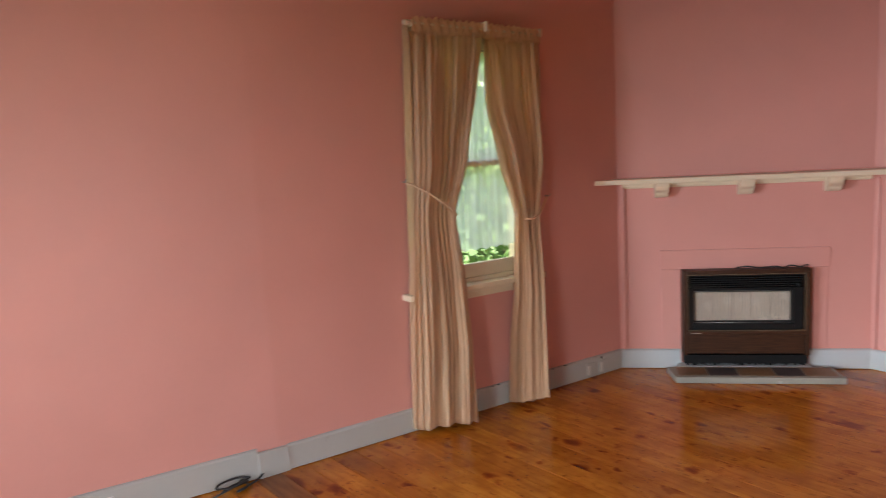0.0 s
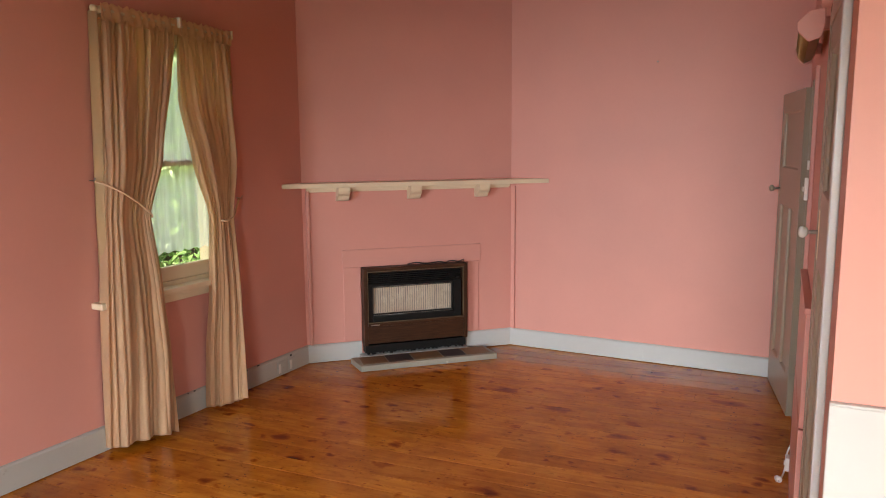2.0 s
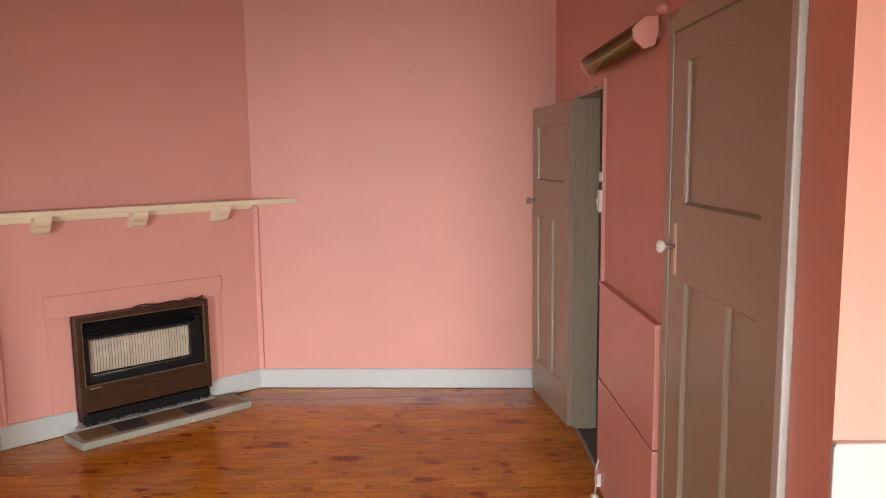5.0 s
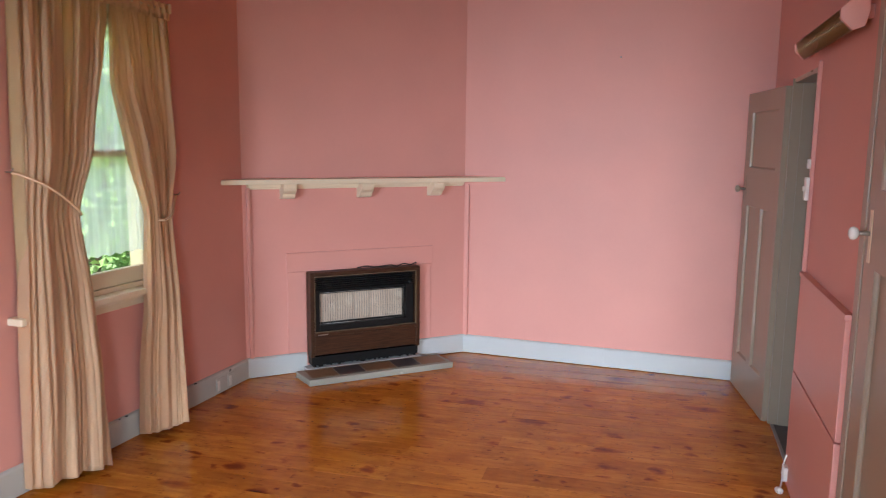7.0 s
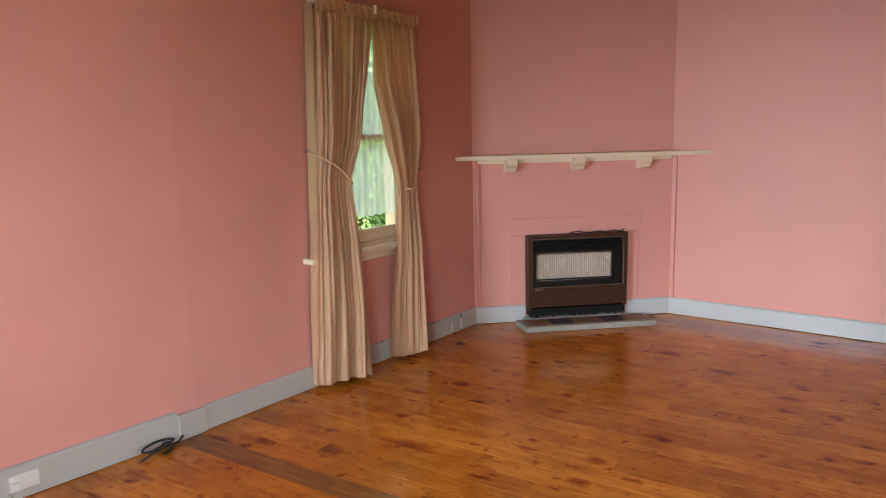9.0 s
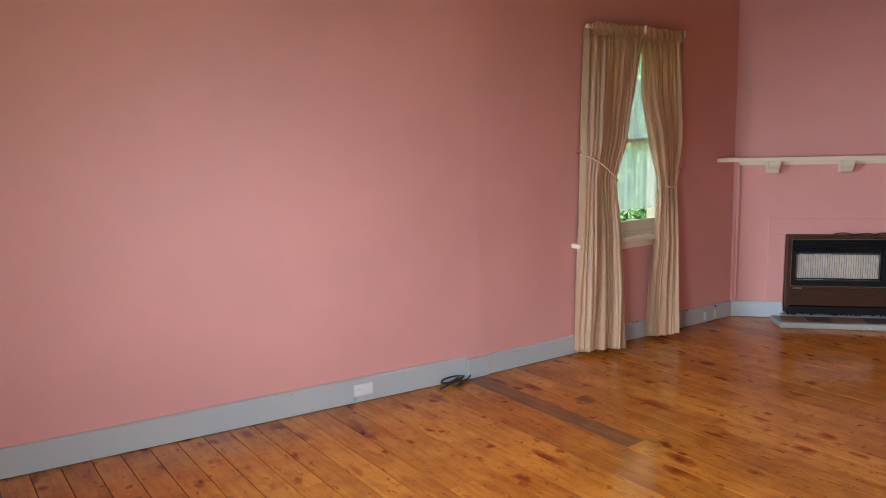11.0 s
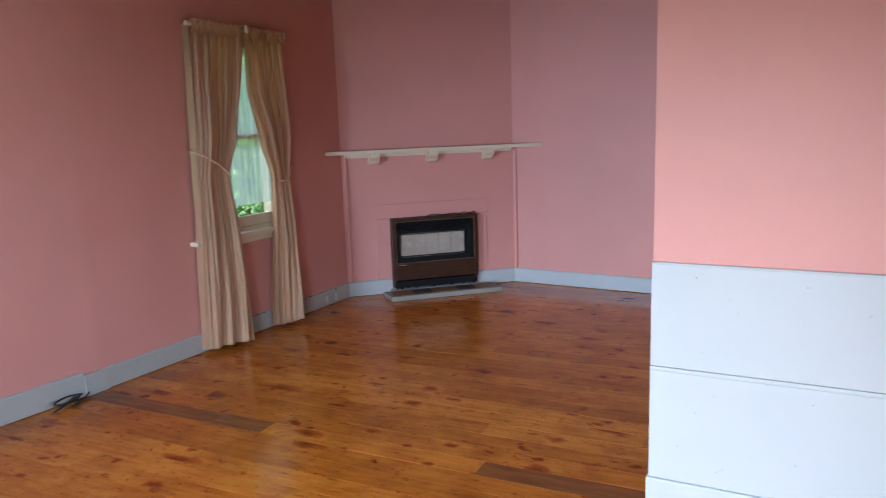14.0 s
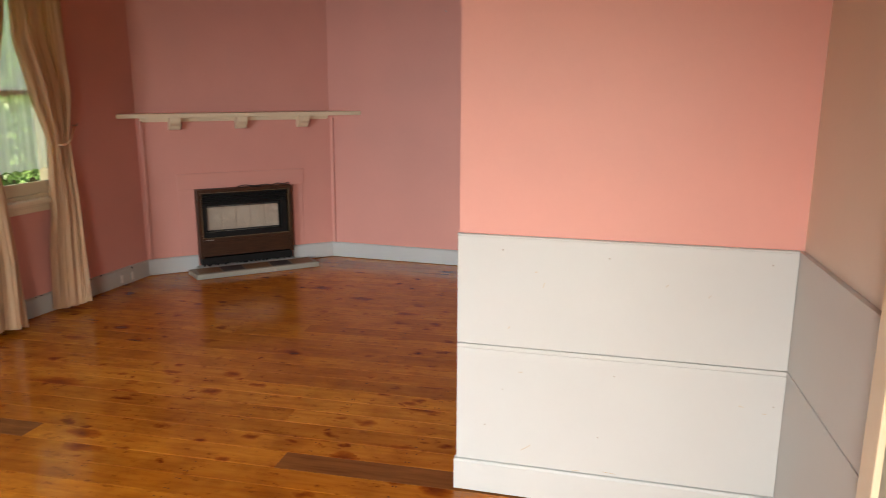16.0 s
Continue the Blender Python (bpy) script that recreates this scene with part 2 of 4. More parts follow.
def net_cloth():
    m, n, l, b = mat("sheer_net")
    b.inputs["Base Color"].default_value, b.inputs["Roughness"].default_value = (0.85, 0.87, 0.85, 1), 0.9
    t = n.new("ShaderNodeBsdfTranslucent")
    t.inputs[0].default_value = (0.9, 0.92, 0.9, 1)
    m1 = n.new("ShaderNodeMixShader")
    m1.inputs[0].default_value = 0.7
    l.new(b.outputs[0], m1.inputs[1])
    l.new(t.outputs[0], m1.inputs[2])
    tr = n.new("ShaderNodeBsdfTransparent")
    m2 = n.new("ShaderNodeMixShader")
    mp = n.new("ShaderNodeMapping")
    mp.inputs["Scale"].default_value = (1, 1, 0.05)
    l.new(place_of(n), mp.inputs[0])
    gathers = noise_tex(n, l, 17, 3, 0.6, mp.outputs[0])
    l.new(ramp(n, l, gathers, [(0.34, (0.50,) * 3), (0.7, (0.74,) * 3)]), m2.inputs[0])
    l.new(tr.outputs[0], m2.inputs[1])
    l.new(m1.outputs[0], m2.inputs[2])
    l.new(m2.outputs[0], n["Material Output"].inputs[0])
    return m


NET = net_cloth()


def glass_mat():
    m, n, l, b = mat("window_glass")
    g = n.new("ShaderNodeBsdfGlossy")
    g.inputs["Roughness"].default_value = 0.02
    t = n.new("ShaderNodeBsdfTransparent")
    lw = n.new("ShaderNodeLayerWeight")
    lw.inputs[0].default_value = 0.3
    gloss = mth(n, l, "ADD", mth(n, l, "MULTIPLY", mth(n, l, "POWER", lw.outputs["Facing"], 3.0), 0.3), 0.02)
    mx = n.new("ShaderNodeMixShader")
    l.new(gloss, mx.inputs[0])
    l.new(t.outputs[0], mx.inputs[1])
    l.new(g.outputs[0], mx.inputs[2])
    l.new(mx.outputs[0], n["Material Output"].inputs[0])
    return m


GLASS = glass_mat()


def leaf_mat(name, lo, hi):
    m, n, l, b = mat(name)
    r = n.new("ShaderNodeNewGeometry").outputs["Random Per Island"]
    col = ramp(n, l, r, [(0.0, lo), (1.0, hi)])
    l.new(col, b.inputs["Base Color"])
    b.inputs["Roughness"].default_value = 0.4
    t = n.new("ShaderNodeBsdfTranslucent")
    l.new(col, t.inputs[0])
    mx = n.new("ShaderNodeMixShader")
    mx.inputs[0].default_value = 0.35
    l.new(b.outputs[0], mx.inputs[1])
    l.new(t.outputs[0], mx.inputs[2])
    l.new(mx.outputs[0], n["Material Output"].inputs[0])
    return m


LEAF = leaf_mat("leaf_green", (0.12, 0.23, 0.07), (0.26, 0.44, 0.14))
GRASS = paint("lawn", (0.10, 0.17, 0.05), 0.9, 0.3, 0.5)
BARK = paint("bark", (0.11, 0.085, 0.06), 0.9, 0.3, 0.8)


# ---- mesh helpers ----
def box(bm, x0, x1, y0, y1, z0, z1, bev=0.0, m=None):
    """A box between two corners, its edges rounded by bev, moved by m."""
    made = bmesh.ops.create_cube(bm, size=1.0)["verts"]
    mm = Matrix.LocRotScale(((x0 + x1) / 2, (y0 + y1) / 2, (z0 + z1) / 2), None, (abs(x1 - x0), abs(y1 - y0), abs(z1 - z0)))
    bmesh.ops.transform(bm, matrix=mm, verts=made)
    if bev:
        edges = list({e for v in made for e in v.link_edges})
        made = list({v for f in bmesh.ops.bevel(bm, geom=edges, offset=bev, segments=2, profile=0.5, affect="EDGES")["faces"] for v in f.verts} | {v for v in made if v.is_valid})
    if m is not None:
        bmesh.ops.transform(bm, matrix=m, verts=made)
    return bm


def prism(bm, outline, z0, z1, bev=0.0, m=None):
    """An upright prism over a plan outline."""
    low = [bm.verts.new((x, y, z0)) for x, y in outline]
    high = [bm.verts.new((x, y, z1)) for x, y in outline]
    bm.faces.new(low[::-1])
    bm.faces.new(high)
    k = len(outline)
    for i in range(k):
        bm.faces.new((low[i], low[(i + 1) % k], high[(i + 1) % k], high[i]))
    made = low + high
    if bev:
        edges = list({e for v in made for e in v.link_edges})
        made = list({v for f in bmesh.ops.bevel(bm, geom=edges, offset=bev, segments=2, profile=0.5, affect="EDGES")["faces"] for v in f.verts} | {v for v in made if v.is_valid})
    if m is not None:
        bmesh.ops.transform(bm, matrix=m, verts=made)
    return bm


def lathe(bm, profile, m=None, steps=20):
    """A turned shape round z from rows of radius and height."""
    rings = [[bm.verts.new((r * math.cos(2 * math.pi * i / steps), r * math.sin(2 * math.pi * i / steps), z)) for i in range(steps)] for r, z in profile]
    for a, b in zip(rings, rings[1:]):
        for i in range(steps):
            bm.faces.new((a[i], a[(i + 1) % steps], b[(i + 1) % steps], b[i]))
    bm.faces.new(rings[0][::-1])
    bm.faces.new(rings[-1])
    if m is not None:
        bmesh.ops.transform(bm, matrix=m, verts=[v for r in rings for v in r])
    for f in bm.faces:
        f.smooth = True
    return bm


def tube(bm, pts, r, steps=8):
    """A round tube along points."""
    pts = [Vector(p) for p in pts]
    rings = []
    for i, p in enumerate(pts):
        d = (pts[min(i + 1, len(pts) - 1)] - pts[max(i - 1, 0)]).normalized()
        side = d.orthogonal().normalized() if i == 0 else (rings_side - d * rings_side.dot(d)).normalized()
        rings_side = side
        up = d.cross(side)
        rings.append([bm.verts.new(p + r * (math.cos(2 * math.pi * k / steps) * side + math.sin(2 * math.pi * k / steps) * up)) for k in range(steps)])
    for a, b in zip(rings, rings[1:]):
        for k in range(steps):
            f = bm.faces.new((a[k], a[(k + 1) % steps], b[(k + 1) % steps], b[k]))
            f.smooth = True
    bm.faces.new(rings[0][::-1])
    bm.faces.new(rings[-1])
    return bm


def spline(pts, k=10):
    """Points along a smooth curve through pts."""
    pts = [Vector(p) for p in pts]
    out = []
    for i in range(len(pts) - 1):
        a, b, c, d = pts[max(i - 1, 0)], pts[i], pts[i + 1], pts[min(i + 2, len(pts) - 1)]
        for j in range(k):
            t = j / k
            out.append(0.5 * (2 * b + (c - a) * t + (2 * a - 5 * b + 4 * c - d) * t * t + (3 * b - a - 3 * c + d) * t ** 3))
    return out + [pts[-1]]


def obj(name, bm, material):
    bmesh.ops.recalc_face_normals(bm, faces=bm.faces[:])
    me = bpy.data.meshes.new(name)
    bm.to_mesh(me)
    bm.free()
    me.materials.append(material)
    return new(name, me)


def part(name, bm, material, parent, label=""):
    ob = obj(name, bm, material)
    ob.parent = parent
    return tagged(ob, label)


def B():
    return bmesh.new()


def empty(name, label, category, m=None, **kw):
    ob = new(name)
    ob.empty_display_size = 0.1
    if m is not None:
        ob.matrix_world = m
    return tagged(ob, label, category, **kw)


def along(a, b):
    """The pose of a wall: x runs from a to b along its face, y into the room on its left."""
    d = Vector((b[0] - a[0], b[1] - a[1]))
    return pose(a[0], a[1], 0, 0, 0, math.degrees(math.atan2(d.y, d.x))), d.length


def wall(name, a, b, thick, material, label, openings=(), lo=0.0, hi=0.0, height=3.0):
    """A wall whose face runs from a to b with the room on its left; openings are (x0, x1, z0, z1)."""
    m, n = along(a, b)
    bm = B()
    xs = sorted({-lo, n + hi, *(v for o in openings for v in o[:2])})
    for x0, x1 in zip(xs, xs[1:]):
        cut = sorted((o[2], o[3]) for o in openings if o[0] < (x0 + x1) / 2 < o[1])
        z = -0.06
        for z0, z1 in cut:
            if z0 > z:
                box(bm, x0, x1, -thick, 0, z, z0)
            z = z1
        box(bm, x0, x1, -thick, 0, z, height)
    ob = obj(name, bm, material)
    ob.matrix_world = m
    return tagged(ob, label, "wall", kind="structure"), m, n


def skirting(name, m, x0, x1, h, material, label, deep=0.02):
    bm = B()
    pr = [(0, 0.005), (deep, 0.005), (deep, h - 0.012), (deep - 0.006, h - 0.003), (0.004, h), (0, h)]
    vs = [[bm.verts.new((x, y, z)) for y, z in pr] for x in (x0, x1)]
    k = len(pr)
    for i in range(k):
        bm.faces.new((vs[0][i], vs[1][i], vs[1][(i + 1) % k], vs[0][(i + 1) % k]))
    bm.faces.new(vs[0])
    bm.faces.new(vs[1][::-1])
    ob = obj(name, bm, material)
    ob.matrix_world = m
    return tagged(ob, label, "skirting board", kind="structure")


# ---- structure ----
SW, BEND, FP_A, FP_B = (-0.235, -8.6), (0.0, -3.87), (0.0, -1.2), (1.2, 0.0)
NE, CORNER, WE, SE = (3.36, 0.0), (3.54, -3.715), (4.772, -3.655), (5.3, -8.6)
WIN = (-2.88, -2.06, 0.84, 2.30)  # west window: y0, y1, z0, z1
H = 3.0
# faces run with the room on the left: south, east, nib, right, north, chimney, west
south, M_S, L_S = wall("wall_south", SW, SE, 0.2, BEIGE, "beige painted wall with a wide window", [(0.6, 1.85, 0.85, 2.25), (3.75, 5.0, 0.85, 2.25)], 0.2, 0.2)
east, M_E, L_E = wall("wall_east", SE, WE, 0.12, BEIGE, "beige plaster wall above white panelling", [(2.88, 4.08, 0.35, 2.1)], 0.2, 0.0)
nib, M_W, L_W = wall("wall_wainscot", WE, CORNER, 0.1, PINK, "pink wall above white panelled dado", (), 0.12, -0.003)
right, M_R, L_R = wall("wall_doors", CORNER, NE, 0.12, PINK, "pink painted wall with two doors",
                       [(L_R0 - 3.50, L_R0 - 2.60, -0.06, 2.10) for L_R0 in (math.hypot(0.18, 3.715),)] +
                       [(L_R0 - 1.56, L_R0 - 0.80, -0.06, 2.03) for L_R0 in (math.hypot(0.18, 3.715),)], 0.0, 0.15)
north, M_N, L_N = wall("wall_north", NE, FP_B, 0.2, PINK, "pink painted plaster back wall", (), 0.0, 0.2)
chimney, M_C, L_C = wall("wall_chimney", FP_B, FP_A, 0.25, PINK, "pink corner chimney breast above a mantel shelf")
west, M_Wt, L_Wt = wall("wall_west", FP_A, BEND, 0.16, PINK, "pink painted wall with one curtained window",
                        [(-1.2 - WIN[1], -1.2 - WIN[0], WIN[2], WIN[3])], 0.2, 0.0)
near_w, M_Wn, L_Wn = wall("wall_west_near", BEND, SW, 0.16, PINK, "pink painted wall above grey skirting", (), 0.0, 0.2)


def at_right(s):
    """Along the door wall, s metres from the back corner."""
    return L_R - s


bm = B()
box(bm, -0.45, 5.7, -8.9, 0.3, H, H + 0.1)
tagged(obj("ceiling", bm, CEIL), "plain unseen ceiling, tan to dim and warm its bounce", "ceiling", kind="structure")

# out-of-view slab added so its overhang keeps sun off the windows
bm = B()
box(bm, -0.75, 6.6, -10.4, 1.0, H + 0.101, H + 0.2)
tagged(obj("roof", bm, CEIL), "unseen roof slab, deep eaves added to block the sun", "roof", kind="structure")

# passage behind the far door
bm = B()
for x0, x1, y0, y1 in ((3.62, 4.75, 0.0, 0.08), (4.67, 4.75, -2.2, 0.0), (3.66, 4.75, -2.28, -2.2)):
    box(bm, x0, x1, y0, y1, 0, H)
tagged(obj("wall_passage", bm, BEIGE), "plain passage walls behind the door", "wall", kind="structure")
bm = B()
box(bm, 3.455, 4.7, -2.2, 0.05, -0.05, 0.004)
tagged(obj("floor_passage", bm, VINYL), "dark vinyl passage floor", "floor", kind="structure")

# skirtings
skirting("baseboard_north", M_N, 0.0, L_N - 0.002, 0.145, GREY_TRIM, "pale grey glossy skirting board")
for x0, x1 in ((0.002, 0.40), (1.27, L_C - 0.002)):
    skirting("baseboard_chimney", M_C, x0, x1, 0.145, GREY_TRIM, "pale grey skirting beside the gas heater")
west_skirting = skirting("baseboard_west", M_Wt, 0.002, 2.62, 0.145, GREY_SKIRT, "grey painted skirting board, scuffed along its top")
skirting("baseboard_west_near", M_Wn, 0.125, L_Wn, 0.163, GREY_SKIRT, "grey painted skirting board with a socket", 0.022)
bm = B()
box(bm, 2.62, 2.795, 0.0, 0.026, 0.0, 0.142, 0.004)
block = obj("baseboard_block", bm, GREY_SKIRT)
block.matrix_world = M_Wt
tagged(block, "short grey packing piece between two skirtings", "skirting board", kind="structure")
skirting("baseboard_wainscot", M_W, 0.0263, L_W + 0.012, 0.14, WHITE_PANEL, "white skirting with worn lower edge", 0.026)
skirting("baseboard_east", M_E, 0.0, L_E - 0.001, 0.14, WHITE_PANEL, "white skirting below panelling", 0.026)
skirting("baseboard_south", M_S, 0.03, L_S - 0.03, 0.14, WHITE_PANEL, "white skirting on the window wall")


def panel_board(name, m, x0, x1, z0, z1, y0, y1, material, parent):
    bm = B()
    box(bm, x0, x1, y0, y1, z0, z1, 0.003)
    ob = part(name, bm, material, parent)
    ob.matrix_parent_inverse = parent.matrix_world.inverted()
    ob.matrix_world = m
    return ob


# white panelled dado
for ob, m, x0, x1 in ((nib, M_W, 0.0163, L_W + 0.004), (east, M_E, 0.0, 2.785), (east, M_E, 4.175, L_E)):
    panel_board("panel", m, x0, x1, 0.141, 0.622, 0.0, 0.016, WHITE_PANEL, ob)
    panel_board("panel", m, x0, x1, 0.642, 1.078, 0.0, 0.016, WHITE_PANEL, ob)
    panel_board("joint_strip", m, x0, x1, 0.6235, 0.6405, 0.0, 0.0195, WHITE_PANEL, ob)
    panel_board("cap_strip", m, x0, x1, 1.0785, 1.086, 0.0, 0.021, WHITE_PANEL, ob)
rng = random.Random(4)
for i, (x, z) in enumerate(((1.06, 1.03), (0.66, 1.02), (0.1, 1.03), (0.62, 0.56), (1.05, 0.46), (1.12, 0.3), (0.05, 0.5), (0.67, 0.3))):
    bm = B()
    lathe(bm, [(0.0035, 0), (0.0035, 0.0012), (0.001, 0.002)], M_W @ pose(x, 0.0155, z, -90), 8)
    nail = part("nail", bm, STEEL, nib)
    nail.matrix_parent_inverse = nib.matrix_world.inverted()

for x, z, w, tilt in ((0.93, 0.95, 0.012, 20), (0.90, 0.90, 0.02, 70), (0.45, 0.93, 0.015, 40), (0.30, 0.90, 0.012, 60), (0.98, 0.54, 0.014, 5),
                      (0.16, 0.49, 0.02, -8), (0.08, 0.47, 0.016, 0), (0.95, 0.22, 0.045, 35), (0.62, 0.155, 0.05, -4), (0.75, 0.147, 0.03, 2), (1.03, 0.72, 0.01, 50)):
    bm = B()
    box(bm, -w / 2, w / 2, 0.0, 0.0004, -0.0012, 0.0012, 0, M_W @ pose(x, 0.016, z) @ Matrix.Rotation(radians(tilt), 4, "Y"))
    scuff = part("scuff", bm, SCUFF, nib)
    scuff.matrix_parent_inverse = nib.matrix_world.inverted()

# pink dado on the door wall
for z0, z1, y1 in ((0.0, 0.565, 0.028), (0.572, 1.035, 0.026)):
    panel_board("panel", M_R, at_right(2.53), at_right(1.585), z0, z1, 0.0, y1, PINK_TRIM, right)
panel_board("cap_strip", M_R, at_right(2.54), at_right(1.58), 1.036, 1.058, 0.0, 0.032, PINK_TRIM, right)


# ---- floor boards ----
bm = B()
box(bm, -0.4, 5.6, -8.8, 0.2, -0.10, -0.024)
subfloor = tagged(obj("floor", bm, BLACK), "varnished pine floorboards with knots and nail holes", "floor", kind="structure")

# ---- gas heater, mantel and hearth ----
# chimney frame: x along the breast from the west wall, y out into the room
M_F = pose(0.0, -1.2, 0, 0, 0, 45)
# in this frame the room lies on the -y side


def fireplace_surround():
    th = empty("fireplace_surround", "pink painted flat board surround on the chimney breast", "fireplace", M_F)
    for n, x0, x1, z0, z1, d in (("lintel_board", 0.29, 1.425, 0.735, 0.872, 0.014), ("side_board", 0.295, 0.43, 0.146, 0.734, 0.010), ("side_board", 1.315, 1.41, 0.146, 0.734, 0.010)):
        part(n, box(B(), x0, x1, -d, 0, z0, z1, 0.003), PINK_TRIM, th)
    part("corner_bead", box(B(), 0.024, 0.05, -0.03, 0, 0.146, 1.335, 0.005), PINK_TRIM, th)
    part("corner_bead", box(B(), -0.032, -0.012, -0.026, 0, 0.146, 1.335, 0.005, M_F.inverted() @ pose(1.255, 0, 0)), PINK_TRIM, th)
    return th


fireplace_surround()


def mantel():
    th = empty("mantel_shelf", "cream painted corner mantel shelf on three corbels", "shelf")
    part("shelf_board", prism(B(), [(0.001, -1.43), (1.525, -0.001), (1.2, -0.001), (0.001, -1.2)], 1.364, 1.398, 0.004), CREAM, th)
    bm = B()
    box(bm, 0.03, 1.667, -0.05, -0.001, 1.335, 1.3635, 0.004, M_F)
    box(bm, 0.03, 1.667, -0.026, -0.001, 1.324, 1.335, 0.004, M_F)
    part("batten", bm, CREAM, th)
    prof = [(-0.001, 1.3635), (-0.13, 1.3635), (-0.13, 1.335), (-0.122, 1.315), (-0.105, 1.303), (-0.09, 1.295), (-0.082, 1.278), (-0.066, 1.262), (-0.04, 1.256), (-0.001, 1.256)]
    for s in (0.30, 0.86, 1.42):
        bm = B()
        vs = [[bm.verts.new((x, y, z)) for y, z in prof] for x in (s - 0.046, s + 0.046)]
        k = len(prof)
        for i in range(k):
            bm.faces.new((vs[0][i], vs[1][i], vs[1][(i + 1) % k], vs[0][(i + 1) % k]))
        bm.faces.new(vs[0])
        bm.faces.new(vs[1][::-1])
        bmesh.ops.bevel(bm, geom=bm.edges[:], offset=0.003, segments=1, affect="EDGES")
        bmesh.ops.transform(bm, matrix=M_F, verts=bm.verts[:])
        part("corbel", bm, CREAM, th)
    return th


mantel()


def gas_heater():
    th = empty("gas_heater", "brown wood-veneer gas wall heater with radiant panel", "heater", M_F)
    x0, x1, z0, z1, d = 0.435, 1.278, 0.062, 0.735, 0.10
    bm = B()
    box(bm, x0, x0 + 0.03, -d, 0, z0 + 0.06, z1, 0.003)
    part("side_panel", bm, VENEER, th)
    part("side_panel", box(B(), x1 - 0.03, x1, -d, 0, z0 + 0.06, z1, 0.003), VENEER, th)
    part("top_panel", box(B(), x0 + 0.0305, x1 - 0.0305, -d, 0, z1 - 0.028, z1, 0.003), VENEER, th)
    part("lower_panel", box(B(), x0 + 0.0305, x1 - 0.0305, -d + 0.004, 0, z0 + 0.073, 0.275, 0.003), VENEER, th)
    part("ledge", box(B(), x0 + 0.0305, x1 - 0.0305, -d - 0.012, 0, 0.2755, 0.300, 0.004), VENEER, th)
    bm = B()
    for a, b_, c, e in ((x0 + 0.031, x1 - 0.031, z1 - 0.033, z1 - 0.0285), (x0 + 0.031, x1 - 0.031, 0.3005, 0.305)):
        box(bm, a, b_, -d - 0.002, -d + 0.012, c, e)
    for a, b_ in ((x0 + 0.031, x0 + 0.035), (x1 - 0.035, x1 - 0.031)):
        box(bm, a, b_, -d - 0.002, -d + 0.012, 0.305, z1 - 0.033)
    part("bezel", bm, BRONZE, th, "thin bronze bezel")
    part("recess", box(B(), x0 + 0.031, x1 - 0.031, -0.012, -0.002, 0.301, z1 - 0.029), BLACK, th)
    for i in range(7):
        z = 0.60 + i * 0.0155
        part("louvre", box(B(), x0 + 0.042, x1 - 0.042, -0.075, -0.045, z, z + 0.004), BLACK, th)
    part("side_cheek", box(B(), x0 + 0.042, x0 + 0.075, -0.07, -0.0125, 0.302, 0.598), BLACK, th)
    part("side_cheek", box(B(), x1 - 0.10, x1 - 0.042, -0.07, -0.0125, 0.302, 0.598), BLACK, th)
    part("lower_tray", box(B(), x0 + 0.076, x1 - 0.101, -0.075, -0.0125, 0.302, 0.345, 0.003), BLACK, th)
    px0, px1 = x0 + 0.085, x1 - 0.115
    for i in range(5):
        w = (px1 - px0) / 5
        part("radiant_brick", box(B(), px0 + i * w + 0.0005, px0 + (i + 1) * w - 0.0005, -0.03, -0.0125, 0.36, 0.565, 0.003), CERAMIC, th)
    for i in range(36):
        x = px0 + (px1 - px0) * i / 35
        part("guard_wire", tube(B(), [(x, -0.052, 0.345), (x, -0.058, 0.46), (x, -0.052, 0.58)], 0.0017, 5), WIRE, th)
    for z in (0.35, 0.578):
        part("guard_rail", tube(B(), [(px0 - 0.01, -0.05, z), (px1 + 0.01, -0.05, z)], 0.0022, 6), STEEL, th)
    part("plinth", box(B(), x0 + 0.006, x1 - 0.012, -0.088, 0, z0, z0 + 0.0595), BLACK, th, "black dusty plinth with burnt edges")
    rr = random.Random(5)
    for i in range(26):
        x = x0 + 0.02 + (x1 - x0 - 0.06) * i / 25 + rr.uniform(-0.008, 0.008)
        part("soot_tab", box(B(), x, x + rr.uniform(0.008, 0.022), -0.086, -0.06, z0 - rr.uniform(0.004, 0.016), z0), BLACK, th)
    part("badge", box(B(), x0 + 0.05, x0 + 0.12, -d - 0.0145, -d - 0.0122, 0.284, 0.290), STEEL, th)
    part("control_knob", lathe(B(), [(0.016, 0), (0.016, 0.012), (0.012, 0.016)], pose(x1 - 0.07, -0.07, 0.62, 90), 14), BLACK, th)
    return th


gas_heater()
cord = spline([(0.80, -0.04, 0.741), (0.87, -0.05, 0.752), (0.94, -0.05, 0.741), (1.0, -0.05, 0.744), (1.06, -0.06, 0.75), (1.11, -0.05, 0.739), (1.16, -0.06, 0.755), (1.22, -0.05, 0.742), (1.26, -0.055, 0.757), (1.272, -0.03, 0.745)], 6)
heater_cord = obj("power_cord", tube(B(), cord, 0.005, 6), CABLE)
heater_cord.matrix_world = M_F
tagged(heater_cord, "dark cord draped over the gas heater", "cable")


